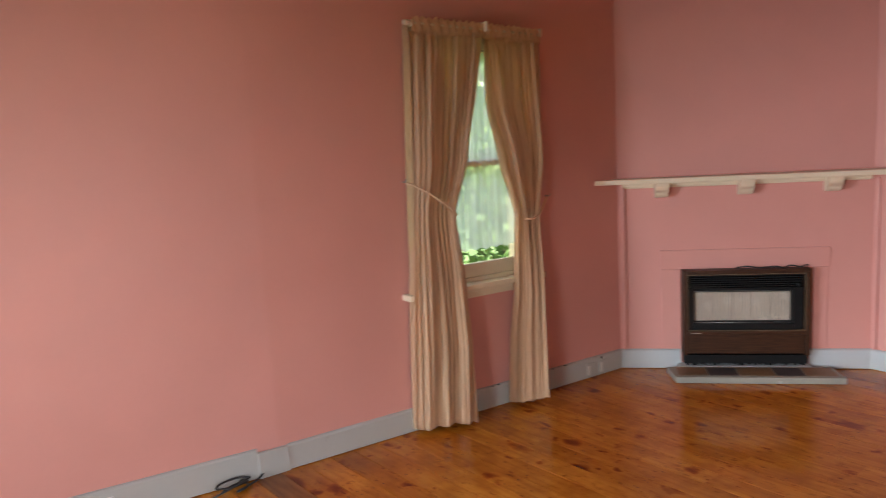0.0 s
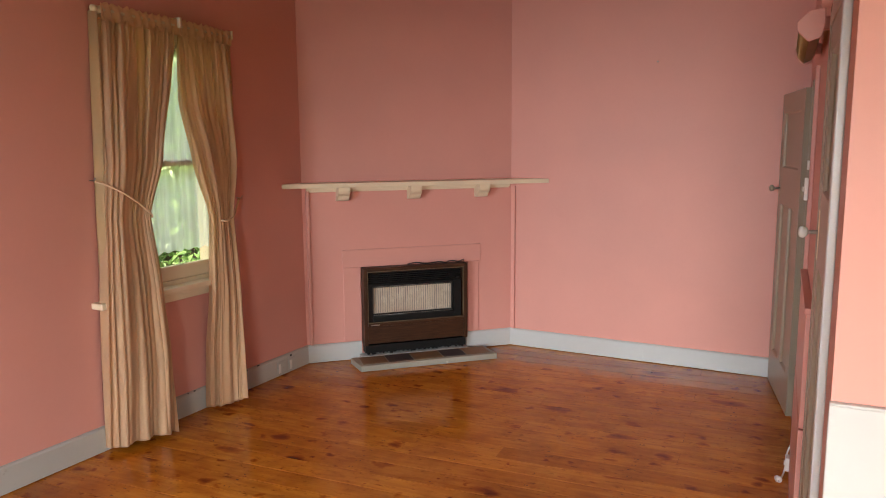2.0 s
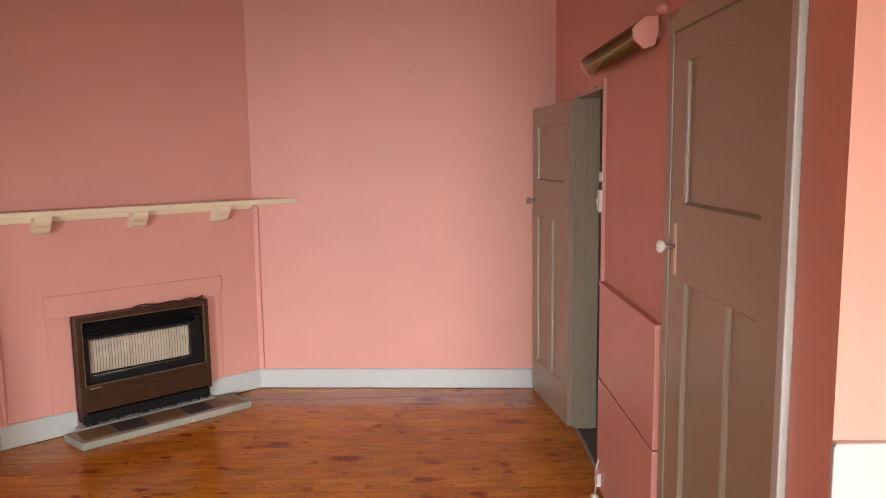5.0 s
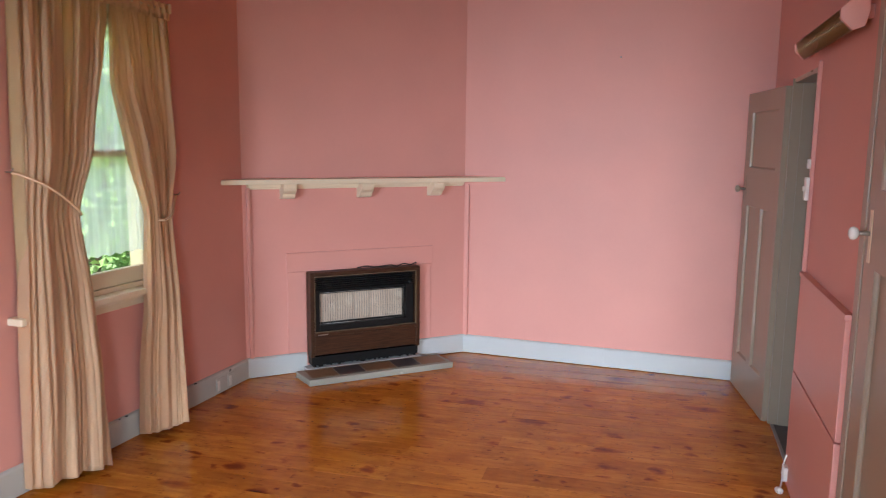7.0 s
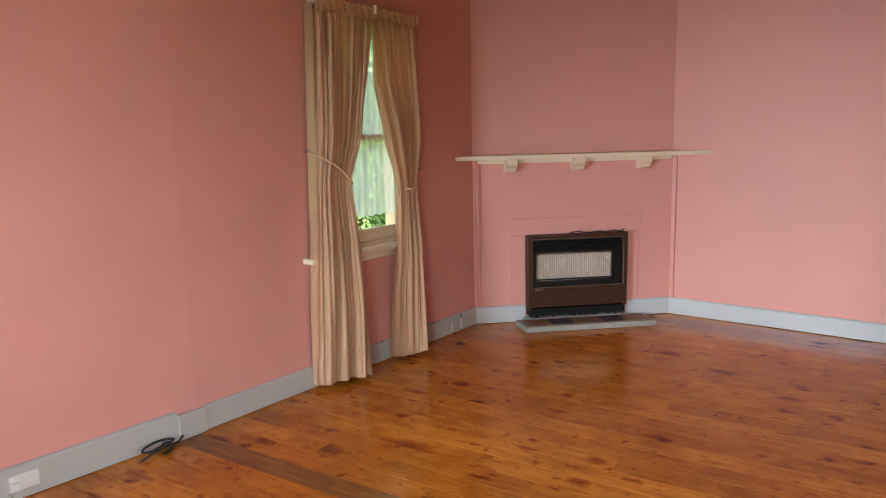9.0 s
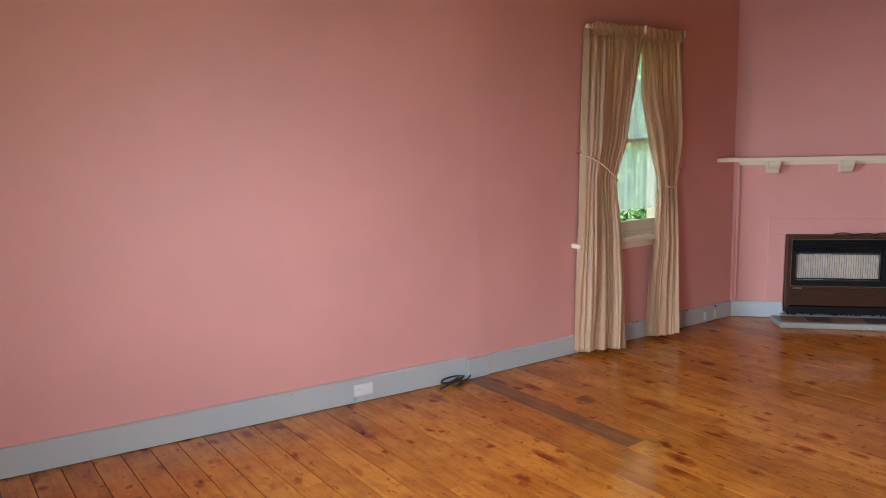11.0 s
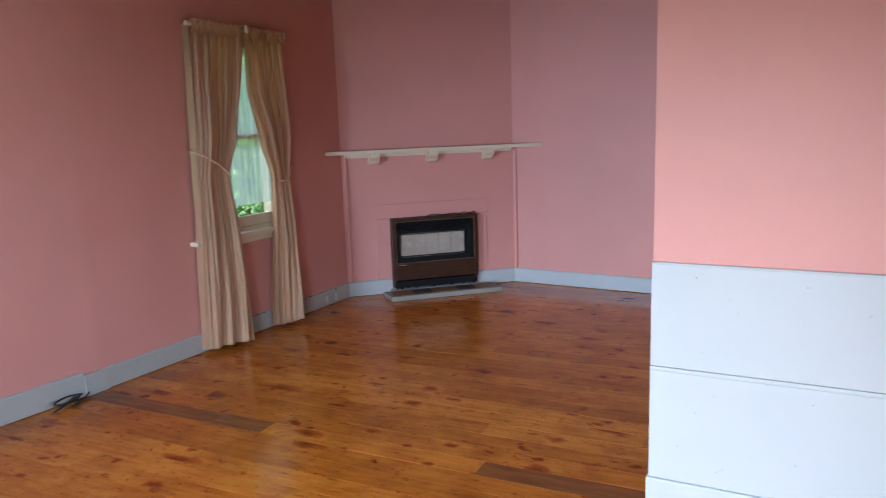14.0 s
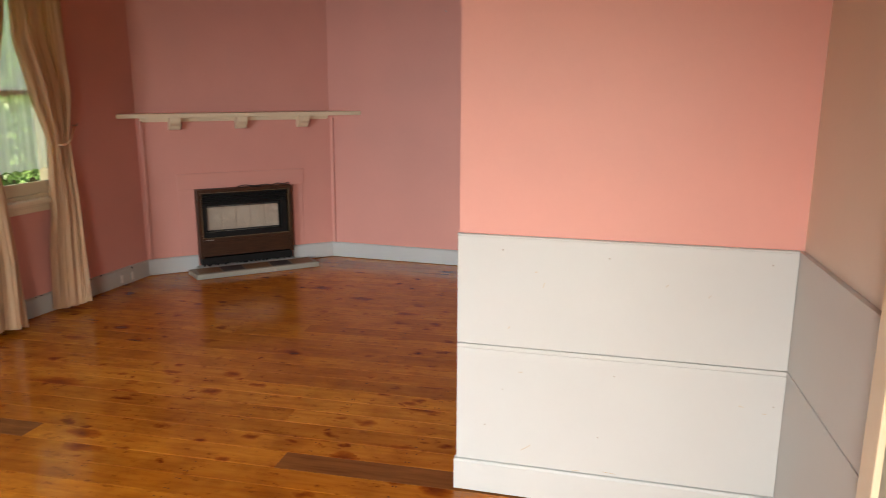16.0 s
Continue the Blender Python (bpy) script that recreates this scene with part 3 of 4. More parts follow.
def hearth():
    th = empty("hearth_slab", "low cement hearth slab with brown slate inlays", "hearth", M_F)
    part("slab", prism(B(), [(0.318, -0.115), (1.415, -0.115), (1.438, -0.357), (0.352, -0.357)], 0.0, 0.045, 0.006), CEMENT, th)
    xs = [0.375, 0.575, 0.775, 1.01, 1.20, 1.40]
    for i, (a, b_) in enumerate(zip(xs, xs[1:])):
        part("inlay_tile", box(B(), a + 0.004, b_ - 0.004, -0.315, -0.14, 0.043, 0.0465, 0.001), TILE_DARK if i % 2 else TILE_BROWN, th)
    return th


hearth()
bm = B()
box(bm, 0.402, 1.288, -0.112, 0.0, 0.0, 0.045, 0.004)
back_strip = obj("baseboard_hearth", bm, GREY_TRIM)
back_strip.matrix_world = M_F
tagged(back_strip, "pale painted strip behind the hearth", "skirting board", kind="structure")


# ---- west window, curtains ----
def west_window():
    y0, y1, z0, z1 = WIN
    th = empty("window_1", "white-framed double-hung sash window behind curtains", "window", kind="structure")
    fr = B()
    for a, b_, c, e in ((y0, y0 + 0.03, z0, z1), (y1 - 0.03, y1, z0, z1), (y0 + 0.03, y1 - 0.03, z1 - 0.03, z1), (y0 + 0.03, y1 - 0.03, z0, z0 + 0.03)):
        box(fr, -0.155, -0.002, a, b_, c, e)
    part("window_frame", fr, CREAM, th)
    arch = B()
    box(arch, 0.0, 0.018, y0 - 0.045, y0 + 0.005, z0 + 0.006, z1 + 0.095, 0.004)
    box(arch, 0.0, 0.018, y1 - 0.005, y1 + 0.06, z0 + 0.006, z1 + 0.095, 0.004)
    box(arch, 0.0, 0.018, y0 + 0.006, y1 - 0.006, z1 - 0.005, z1 + 0.095, 0.004)
    part("architrave", arch, CREAM, th)
    part("window_sill", box(B(), -0.1, 0.085, y0 - 0.158, y1 + 0.08, z0 - 0.03, z0 + 0.005, 0.006), CREAM, th)
    part("sill_moulding", box(B(), 0.0, 0.04, y0 - 0.06, y1 + 0.07, z0 - 0.052, z0 - 0.0315, 0.006), CREAM, th)
    part("apron", box(B(), 0.0, 0.016, y0 - 0.03, y1 + 0.05, z0 - 0.092, z0 - 0.0525, 0.004), CREAM, th)
    for n, x, a, b_ in (("lower_sash", -0.055, z0 + 0.031, 1.60), ("upper_sash", -0.095, 1.56, z1 - 0.031)):
        bm = B()
        rail = 0.085 if n == "lower_sash" else 0.04
        u0, u1 = y0 + 0.031, y1 - 0.031
        box(bm, x, x + 0.035, u0, u0 + 0.045, a, b_, 0.003)
        box(bm, x, x + 0.035, u1 - 0.045, u1, a, b_, 0.003)
        box(bm, x, x + 0.035, u0 + 0.045, u1 - 0.045, a, a + rail, 0.003)
        box(bm, x, x + 0.035, u0 + 0.045, u1 - 0.045, b_ - 0.04, b_, 0.003)
        sash = part(n, bm, CREAM, th)
        pane = part("pane", box(B(), x + 0.015, x + 0.019, u0 + 0.04, u1 - 0.04, a + rail - 0.005, b_ - 0.035), GLASS, sash)
        pane.visible_shadow = False
    return th


west_window()


def drape(levels, folds, phase, seed, z_hem, parent):
    """A gathered curtain. Each level is (z, outer x, outer y, leading x, leading y, fold depth, crowding, lean);
    crowding above 1 packs the pleats at the outer edge, below 1 at the leading edge."""
    bm = B()
    rows, cols = 70, folds * 24
    rr = random.Random(seed)
    depth_of = [rr.uniform(0.55, 1.25) for _ in range(folds + 3)]
    grid = []
    for r in range(rows + 1):
        z = levels[0][0] + (levels[-1][0] - levels[0][0]) * r / rows
        k = max(i for i in range(len(levels) - 1) if levels[i][0] >= z - 1e-9)
        lo, hi = levels[k], levels[k + 1]
        u = (lo[0] - z) / (lo[0] - hi[0])
        u = u * u * (3 - 2 * u) * 0.4 + u * 0.6
        ax, ay, lx, ly, amp, crowd, lean = (p + (q - p) * u for p, q in zip(lo[1:], hi[1:]))
        v = r / rows
        line = []
        for c in range(cols + 1):
            s = c / cols
            f = s ** crowd if crowd >= 1 else 1 - (1 - s) ** (1 / crowd)
            q = s + 0.03 * math.sin(6 * s + phase) + 0.012 * math.sin(15 * s + 2 * phase)
            turn = folds * q + 0.12 * math.sin(2.2 * v + phase + 4 * s)
            i = int(max(0, turn))
            w = turn - i
            deep = depth_of[i] + (depth_of[i + 1] - depth_of[i]) * w * w * (3 - 2 * w)
            ridge = 0.9 * math.sin(2 * math.pi * turn) + 0.25 * math.sin(4 * math.pi * turn + 0.8)
            ripple = 0.16 * math.sin(2 * math.pi * turn * 2.3 + phase + 2 * v) + 0.25 * math.sin(math.pi * turn * 0.6 + 3 * v + phase)
            gather = (0.006 * math.sin(9.4 * turn + 2 * math.sin(9 * s)) + 0.004 * math.sin(19 * turn)) * max(0.0, 1 - v * 5)
            x = ax + (lx - ax) * f + amp * (ridge * deep + ripple) + gather
            y = ay + (ly - ay) * f + lean * amp * deep * math.cos(2 * math.pi * turn) * min(1.0, 5 * s, 5 * (1 - s))
            back = max(0.0, 1 - s / 0.025) * max(0.0, 1 - v * 1.6)
            x += (0.03 - x) * back * back * (3 - 2 * back)
            zz = z
            if r == rows:
                zz = z_hem + 0.008 * math.sin(2 * math.pi * turn) + 0.012 * math.sin(3 * s + phase)
            line.append(bm.verts.new((max(x, 0.024), y, zz)))
        grid.append(line)
    for g, h in zip(grid, grid[1:]):
        for c in range(cols):
            bm.faces.new((g[c], g[c + 1], h[c + 1], h[c])).smooth = True
    bmesh.ops.solidify(bm, geom=bm.faces[:], thickness=0.002)
    for f in bm.faces:
        f.smooth = True
    return part("drape", bm, CURTAIN, parent)


ROD_FALL = 0.035  # the rod droops towards the fireplace


def rod_z(y):
    return 2.36 - ROD_FALL * (y + 2.0)


def heading(y0, y1, x0, parent, seed):
    """The ruched top band of a curtain with its frill."""
    bm = B()
    rr = random.Random(seed)
    cols = int((y1 - y0) / 0.0055)
    levels = [(-0.055, 0.010), (-0.030, 0.013), (-0.004, 0.011), (0.014, 0.005), (0.034, 0.009)]
    wob = [rr.uniform(0.6, 1.3) for _ in range(cols + 1)]
    grid = [[bm.verts.new((x0 + 0.012 + d * 0.8 * math.sin(c * 0.62 + 0.5 * k + 1.3 * math.sin(c * 0.11)) * wob[c], y0 + (y1 - y0) * c / cols,
                           rod_z(y0 + (y1 - y0) * c / cols) + z + (0.007 * math.sin(c * 0.8 + seed) * wob[c] if k == 4 else 0))) for c in range(cols + 1)] for k, (z, d) in enumerate(levels)]
    for g, h in zip(grid, grid[1:]):
        for c in range(cols):
            bm.faces.new((g[c], g[c + 1], h[c + 1], h[c])).smooth = True
    bmesh.ops.solidify(bm, geom=bm.faces[:], thickness=0.003)
    return part("heading_band", bm, CURTAIN, parent)


def curtains():
    left = empty("curtain", "tan curtain tied back, its outer edge beside the sill end", "curtain", pose(0, -2.7, 0), group="pair of window curtains")
    rightc = empty("curtain", "tan curtain tied back towards the fireplace corner", "curtain", pose(0, -2.1, 0), group="pair of window curtains")
    fall_l = [(2.35, 0.085, -2.925, 0.095, -2.425, 0.011, 1.0, -0.2), (2.26, 0.088, -2.932, 0.10, -2.445, 0.030, 1.0, -0.3), (2.10, 0.092, -2.945, 0.105, -2.485, 0.040, 0.95, -0.55),
              (1.62, 0.100, -2.965, 0.112, -2.60, 0.049, 0.85, -0.55), (1.30, 0.095, -2.985, 0.105, -2.705, 0.032, 0.75, -0.55),
              (0.90, 0.085, -3.015, 0.125, -2.675, 0.049, 0.72, -0.55), (0.50, 0.075, -3.035, 0.140, -2.66, 0.058, 0.72, -0.55),
              (0.03, 0.055, -3.045, 0.160, -2.685, 0.063, 0.75, -0.55)]
    fall_r = [(2.335, 0.09, -1.975, 0.095, -2.42, 0.011, 1.0, 0.2), (2.25, 0.095, -1.98, 0.10, -2.425, 0.026, 1.0, 0.3), (1.95, 0.100, -1.995, 0.110, -2.435, 0.037, 1.15, 0.55),
              (1.58, 0.100, -2.02, 0.115, -2.345, 0.044, 1.5, 0.55), (1.25, 0.092, -2.058, 0.110, -2.245, 0.026, 1.9, 0.55),
              (0.76, 0.140, -2.085, 0.100, -2.265, 0.035, 2.0, 0.55), (0.40, 0.170, -2.11, 0.090, -2.31, 0.040, 1.9, 0.55),
              (0.03, 0.200, -2.14, 0.080, -2.325, 0.044, 1.8, 0.55)]
    for th, fall, folds, phase, hd, tie in ((left, fall_l, 12, 0.4, (-2.93, -2.41), "l"), (rightc, fall_r, 11, 2.1, (-2.405, -1.975), "r")):
        p = th.matrix_world.inverted()
        for ob in (drape(fall, folds, phase, 5 if tie == "l" else 12, 0.025 if tie == "l" else 0.045, th), heading(hd[0], hd[1], 0.089, th, 3 if tie == "l" else 8)):
            ob.matrix_parent_inverse = p
        if tie == "l":
            bm = B()
            side = [[bm.verts.new((x, -2.948 - 0.03 * (2.385 - z) + 0.004 * math.sin(20 * x + 3 * z), z)) for x in (0.02, 0.035, 0.05, 0.065, 0.08, 0.095)] for z in (2.385, 2.1, 1.8, 1.5, 1.2, 0.9)]
            for g, h in zip(side, side[1:]):
                for c in range(5):
                    bm.faces.new((g[c], g[c + 1], h[c + 1], h[c])).smooth = True
            bmesh.ops.solidify(bm, geom=bm.faces[:], thickness=0.003)
            ob = part("return_edge", bm, LINING, th, "paler lining turned back to the wall")
            ob.matrix_parent_inverse = p
            pts = spline([(0.03, -2.985, 1.50), (0.10, -2.985, 1.488), (0.172, -2.925, 1.44), (0.175, -2.825, 1.373), (0.153, -2.73, 1.304), (0.08, -2.69, 1.29), (0.03, -2.75, 1.34)], 6)
            hook = [(0.0, -2.99, 1.505), (0.04, -2.995, 1.505), (0.05, -2.995, 1.52)]
        else:
            pts = spline([(0.03, -1.90, 1.33), (0.08, -1.985, 1.275), (0.128, -2.06, 1.235), (0.145, -2.13, 1.215), (0.14, -2.165, 1.215), (0.07, -2.19, 1.225), (0.03, -2.05, 1.26)], 6)
            hook = [(0.0, -1.893, 1.335), (0.04, -1.89, 1.335), (0.05, -1.89, 1.35)]
        bm = B()
        tube(bm, pts, 0.0055, 8)
        ob = part("tieback", bm, CURTAIN, th, "narrow cloth tieback")
        ob.matrix_parent_inverse = p
        tagged(obj("tieback_hook", tube(B(), hook, 0.004, 6), STEEL), "small metal hook holding the tieback", "hook")
    rod = empty("curtain_rod", "cream curtain rod with plain end caps", "curtain rod")
    part("rod", tube(B(), [(0.088, -2.95, rod_z(-2.95)), (0.088, -1.99, rod_z(-1.99))], 0.011, 10), CREAM, rod)
    part("finial", lathe(B(), [(0.008, 0), (0.017, 0.006), (0.017, 0.03), (0.009, 0.038)], pose(0.088, -2.94, rod_z(-2.94), 90)), CREAM, rod)
    for y, deep, up in ((-2.92, 0.104, 0.018), (-2.412, 0.126, 0.044), (-1.977, 0.108, 0.036)):
        part("bracket", box(B(), 0.018, deep, y - 0.008, y + 0.008, rod_z(y) - (0.015 if y > -2.9 else 0.02), rod_z(y) + up, 0.003), CREAM, rod)


curtains()


def net_curtain():
    th = empty("net_curtain", "sheer white net curtain across the window", "curtain", pose(-0.012, -2.43, 0))
    bm = B()
    cols, rows = 150, 8
    rr = random.Random(7)
    grid = []
    for r in range(rows + 1):
        v = r / rows
        grid.append([bm.verts.new((0.003 * math.sin(c * 0.55 + 0.6 * math.sin(c * 0.13)) + 0.004 * math.sin(c * 0.21 + 2 * v),
                                   -0.43 + 0.78 * c / cols, 2.25 + (1.045 - 2.25) * v + (0.006 * math.sin(c * 0.4) if r == rows else 0))) for c in range(cols + 1)])
    for g, h in zip(grid, grid[1:]):
        for c in range(cols):
            bm.faces.new((g[c], g[c + 1], h[c + 1], h[c])).smooth = True
    part("net", bm, NET, th)
    part("wire", tube(B(), [(0, -0.445, 2.245), (0, 0.36, 2.245)], 0.003, 6), STEEL, th)


net_curtain()


# ---- doors ----
def panelled_leaf(th, w, h, panels, material, thick=0.044):
    """A framed door leaf: x from the hinge, y through its thickness, z up; panels are sunk between stiles and rails."""
    xs = sorted({0.0, w, *(v for p in panels for v in p[:2])})
    zs = sorted({0.0, h, *(v for p in panels for v in p[2:])})
    bm = B()
    holes = lambda x, z: any(p[0] < x < p[1] and p[2] < z < p[3] for p in panels)
    for x0, x1 in zip(xs, xs[1:]):
        run = None
        for z0, z1 in zip(zs, zs[1:]):
            if holes((x0 + x1) / 2, (z0 + z1) / 2):
                if run is not None:
                    box(bm, x0, x1, 0, thick, run, z0)
                    run = None
            elif run is None:
                run = z0
        if run is not None:
            box(bm, x0, x1, 0, thick, run, h)
    part("stiles_and_rails", bm, material, th)
    for x0, x1, z0, z1 in panels:
        pn = part("panel", box(B(), x0, x1, 0.017, thick - 0.017, z0, z1), material, th)
        bm = B()
        for y in (0.001, thick - 0.001):
            s = 0.0165 if y < thick / 2 else thick - 0.0165
            ring = [[bm.verts.new((x, yy, z)) for x, z in ((x0 + o, z0 + o), (x1 - o, z0 + o), (x1 - o, z1 - o), (x0 + o, z1 - o))] for o, yy in ((0.0, y), (0.003, y), (0.007, (2 * y + s) / 3), (0.009, (y + 2 * s) / 3), (0.014, s))]
            for a, b in zip(ring, ring[1:]):
                for i in range(4):
                    bm.faces.new((a[i], a[(i + 1) % 4], b[(i + 1) % 4], b[i]))
        part("moulding", bm, material, pn)


def knob(th, x, y, z, out, material=PORCELAIN, label="white porcelain knob"):
    """A porcelain knob on a steel stem and rose; out is the way it points."""
    m = pose(x, y, z, 90 if out < 0 else -90)
    hd = part("door_handle", lathe(B(), [(0.010, 0.036), (0.018, 0.041), (0.023, 0.051), (0.021, 0.061), (0.011, 0.067)], m), material, th, label)
    part("stem", lathe(B(), [(0.008, 0.0), (0.008, 0.045)], m, 12), STEEL, hd)
    return hd


def door_far():
    """Open leaf, hinged on the far jamb and swung back towards the rear wall."""
    hx, hy = 3.398, -0.785
    ang = math.degrees(math.atan2(0.745, -0.155))
    th = empty("door_1", "grey panelled door standing open against the wall", "door", pose(hx, hy, 0.008, 0, 0, ang), kind="structure")
    w, h = 0.76, 1.985
    panelled_leaf(th, w, h, [(0.10, w - 0.10, 1.50, h - 0.12), (0.10, 0.34, 0.24, 1.26), (0.42, w - 0.10, 0.24, 1.26)], GREY_DOOR)
    knob(th, w - 0.06, 0.044, 1.36, 1, GREY_DOOR, "grey painted knob")
    part("latch_plate", box(B(), w - 0.075, w - 0.045, 0.0442, 0.047, 1.30, 1.44, 0.001), GREY_DOOR, th)
    for z in (0.22, 1.72):
        part("hinge", tube(B(), [(-0.006, -0.004, z - 0.05), (-0.006, -0.004, z + 0.05)], 0.006, 8), STEEL, th)
    fr = empty("door_frame", "pale grey painted door frame, chipped at the edge", "door frame", M_R, kind="structure")
    a, b_ = at_right(1.56), at_right(0.80)
    part("jamb", box(B(), b_ - 0.022, b_, -0.13, 0.012, 0.0045, 2.03, 0.002), GREY_DOOR, fr)
    part("jamb", box(B(), a, a + 0.022, -0.13, 0.004, 0.0045, 2.03, 0.002), GREY_TRIM, fr)
    part("head", box(B(), a + 0.0225, b_ - 0.0225, -0.13, 0.004, 2.005, 2.03, 0.002), GREY_DOOR, fr)
    part("architrave", box(B(), a - 0.018, a - 0.001, 0.0, 0.02, 0.0, 2.05, 0.004), PINK_TRIM, fr, "pink painted narrow architrave")
    part("stop_bead", box(B(), b_ - 0.032, b_ - 0.0225, -0.10, -0.04, 0.0045, 2.0), GREY_DOOR, fr)
    part("threshold", box(B(), a + 0.0225, b_ - 0.0225, -0.10, -0.020, 0.0, 0.0065, 0.001), VINYL, fr, "dark worn threshold")
    part("edge_strip", box(B(), a + 0.0225, b_ - 0.0225, -0.0195, -0.002, 0.0, 0.008, 0.002), STEEL, fr, "thin metal edge strip")


door_far()


def door_near():
    th = empty("door_2", "closed warm grey panelled door with porcelain knob", "door", M_R @ pose(at_right(3.485), -0.038, 0.008), kind="structure")
    w, h = 0.865, 2.082
    # x runs from the hinge side near the outer corner to the lock side
    panelled_leaf(th, w, h, [(0.14, w - 0.12, 1.505, 1.985), (0.14, 0.355, 0.22, 1.25), (0.405, w - 0.14, 0.22, 1.25)], GREY_DOOR)
    knob(th, w - 0.055, 0.044, 1.36, 1)
    part("lock_plate", box(B(), w - 0.072, w - 0.040, 0.0442, 0.047, 1.262, 1.44, 0.001), CREAM, th, "painted lock plate")
    fr = empty("door_frame", "grey door frame, outer architrave coloured paler as if lit", "door frame", M_R, kind="structure")
    a, b_ = at_right(3.50), at_right(2.60)
    part("jamb", box(B(), a, a + 0.013, -0.118, 0.003, 0.0, 2.1), GREY_DOOR, fr)
    part("jamb", box(B(), b_ - 0.018, b_, -0.118, 0.003, 0.0, 2.1), GREY_DOOR, fr)
    part("head", box(B(), a + 0.0135, b_ - 0.0185, -0.118, 0.003, 2.094, 2.1), GREY_DOOR, fr)
    # same paint as the frame; paler grey here stands for its south-lit edge
    part("architrave", box(B(), a - 0.03, a + 0.008, 0.0, 0.022, 0.0, 2.17, 0.004), GREY_TRIM, fr, "grey architrave coloured paler for its south-lit edge")
    part("architrave", box(B(), b_ - 0.008, b_ + 0.055, 0.0, 0.010, 0.0, 2.17, 0.004), GREY_DOOR, fr)
    part("architrave", box(B(), a + 0.0085, b_ - 0.0085, 0.0, 0.010, 2.096, 2.17, 0.004), GREY_DOOR, fr)


door_near()


def strip_heater():
    """Radiant bathroom-style bar: a pink end-capped housing with a brassy reflector facing down into the room."""
    s0, s1 = 1.50, 2.46
    th = empty("radiant_strip_heater", "pink wall-mounted radiant heater with brassy reflector grille", "heater", M_R @ pose(0, 0.0, 2.125))
    a, b_ = at_right(s1), at_right(s0)
    prof = [(0.025, 0.055), (0.075, 0.05), (0.118, 0.01), (0.115, -0.025), (0.075, -0.065), (0.035, -0.052), (0.02, 0.0)]
    for x0, x1 in ((a - 0.018, a), (b_, b_ + 0.018)):
        bm = B()
        vs = [[bm.verts.new((x, y, z)) for y, z in prof] for x in (x0, x1)]
        k = len(prof)
        for i in range(k):
            bm.faces.new((vs[0][i], vs[1][i], vs[1][(i + 1) % k], vs[0][(i + 1) % k]))
        bm.faces.new(vs[0])
        bm.faces.new(vs[1][::-1])
        bmesh.ops.bevel(bm, geom=bm.edges[:], offset=0.003, segments=1, affect="EDGES")
        part("end_cap", bm, PINK_TRIM, th, "pink painted end cap")
    bm = B()
    shell = [(0.11, 0.012), (0.075, 0.045), (0.032, 0.05), (0.024, 0.0), (0.038, -0.043), (0.074, -0.059)]
    vs = [[bm.verts.new((x, y, z)) for y, z in shell] for x in (a, b_)]
    for i in range(len(shell) - 1):
        bm.faces.new((vs[0][i], vs[1][i], vs[1][i + 1], vs[0][i + 1]))
    bmesh.ops.solidify(bm, geom=bm.faces[:], thickness=0.002)
    part("reflector", bm, BRASS, th, "tarnished brassy reflector")
    for i in range(60):
        x = a + (b_ - a) * (i + 0.5) / 60
        part("grille_wire", tube(B(), [(x, 0.11, 0.010), (x, 0.101, -0.03), (x, 0.074, -0.059)], 0.0012, 4), BRASS, th)
    part("element", tube(B(), [(a, 0.066, 0.0), (b_, 0.066, 0.0)], 0.006, 8), STEEL, th)
    part("wall_bracket", box(B(), a + 0.02, a + 0.05, 0.0, 0.04, -0.02, 0.03, 0.004), PINK_TRIM, th)
    part("wall_bracket", box(B(), b_ - 0.05, b_ - 0.02, 0.0, 0.04, -0.02, 0.03, 0.004), PINK_TRIM, th)
    part("pull_switch", lathe(B(), [(0.018, 0), (0.02, 0.01), (0.02, 0.035), (0.01, 0.042)], pose(a - 0.045, 0.0, 0.07, -90), 12), PINK_TRIM, th)


strip_heater()


# ---- small fittings ----
def wall_switch(s, z0, z1, deep, label, rocker=True):
    th = empty("light_switch", label, "switch", M_R @ pose(at_right(s), 0.02, 0))
    part("plate", box(B(), -0.02, 0.02, 0.0, deep, z0, z1, 0.003), WHITE_PLASTIC, th)
    if rocker:
        part("rocker", box(B(), -0.008, 0.008, deep, deep + 0.008, (z0 + z1) / 2 - 0.012, (z0 + z1) / 2 + 0.012, 0.002), WHITE_PLASTIC, th)


wall_switch(1.575, 1.40, 1.51, 0.018, "white light switch on the door architrave")
wall_switch(1.572, 1.55, 1.595, 0.012, "small white switch above the light switch", False)

th = empty("wall_socket", "small white socket at the foot of the pink dado", "socket", M_R @ pose(at_right(1.66), 0.0285, 0))
part("plate", box(B(), -0.03, 0.03, 0.0, 0.02, 0.03, 0.10, 0.003), WHITE_PLASTIC, th)
part("rocker", box(B(), -0.01, 0.01, 0.02, 0.025, 0.055, 0.075, 0.002), WHITE_PLASTIC, th)
th = empty("plug_and_cord", "white cord with a plug lying on the floor", "cable")
wire = spline([(3.418, -1.62, 0.16), (3.40, -1.63, 0.11), (3.395, -1.65, 0.04), (3.385, -1.69, 0.006), (3.375, -1.73, 0.006), (3.371, -1.75, 0.014)], 8)
part("cord", tube(B(), wire, 0.0045, 6), WHITE_PLASTIC, th)
part("plug", lathe(B(), [(0.006, -0.025), (0.014, -0.018), (0.017, 0.0), (0.015, 0.015), (0.01, 0.018)], pose(3.37, -1.77, 0.018, 80, 0, 20), 12), WHITE_PLASTIC, th)
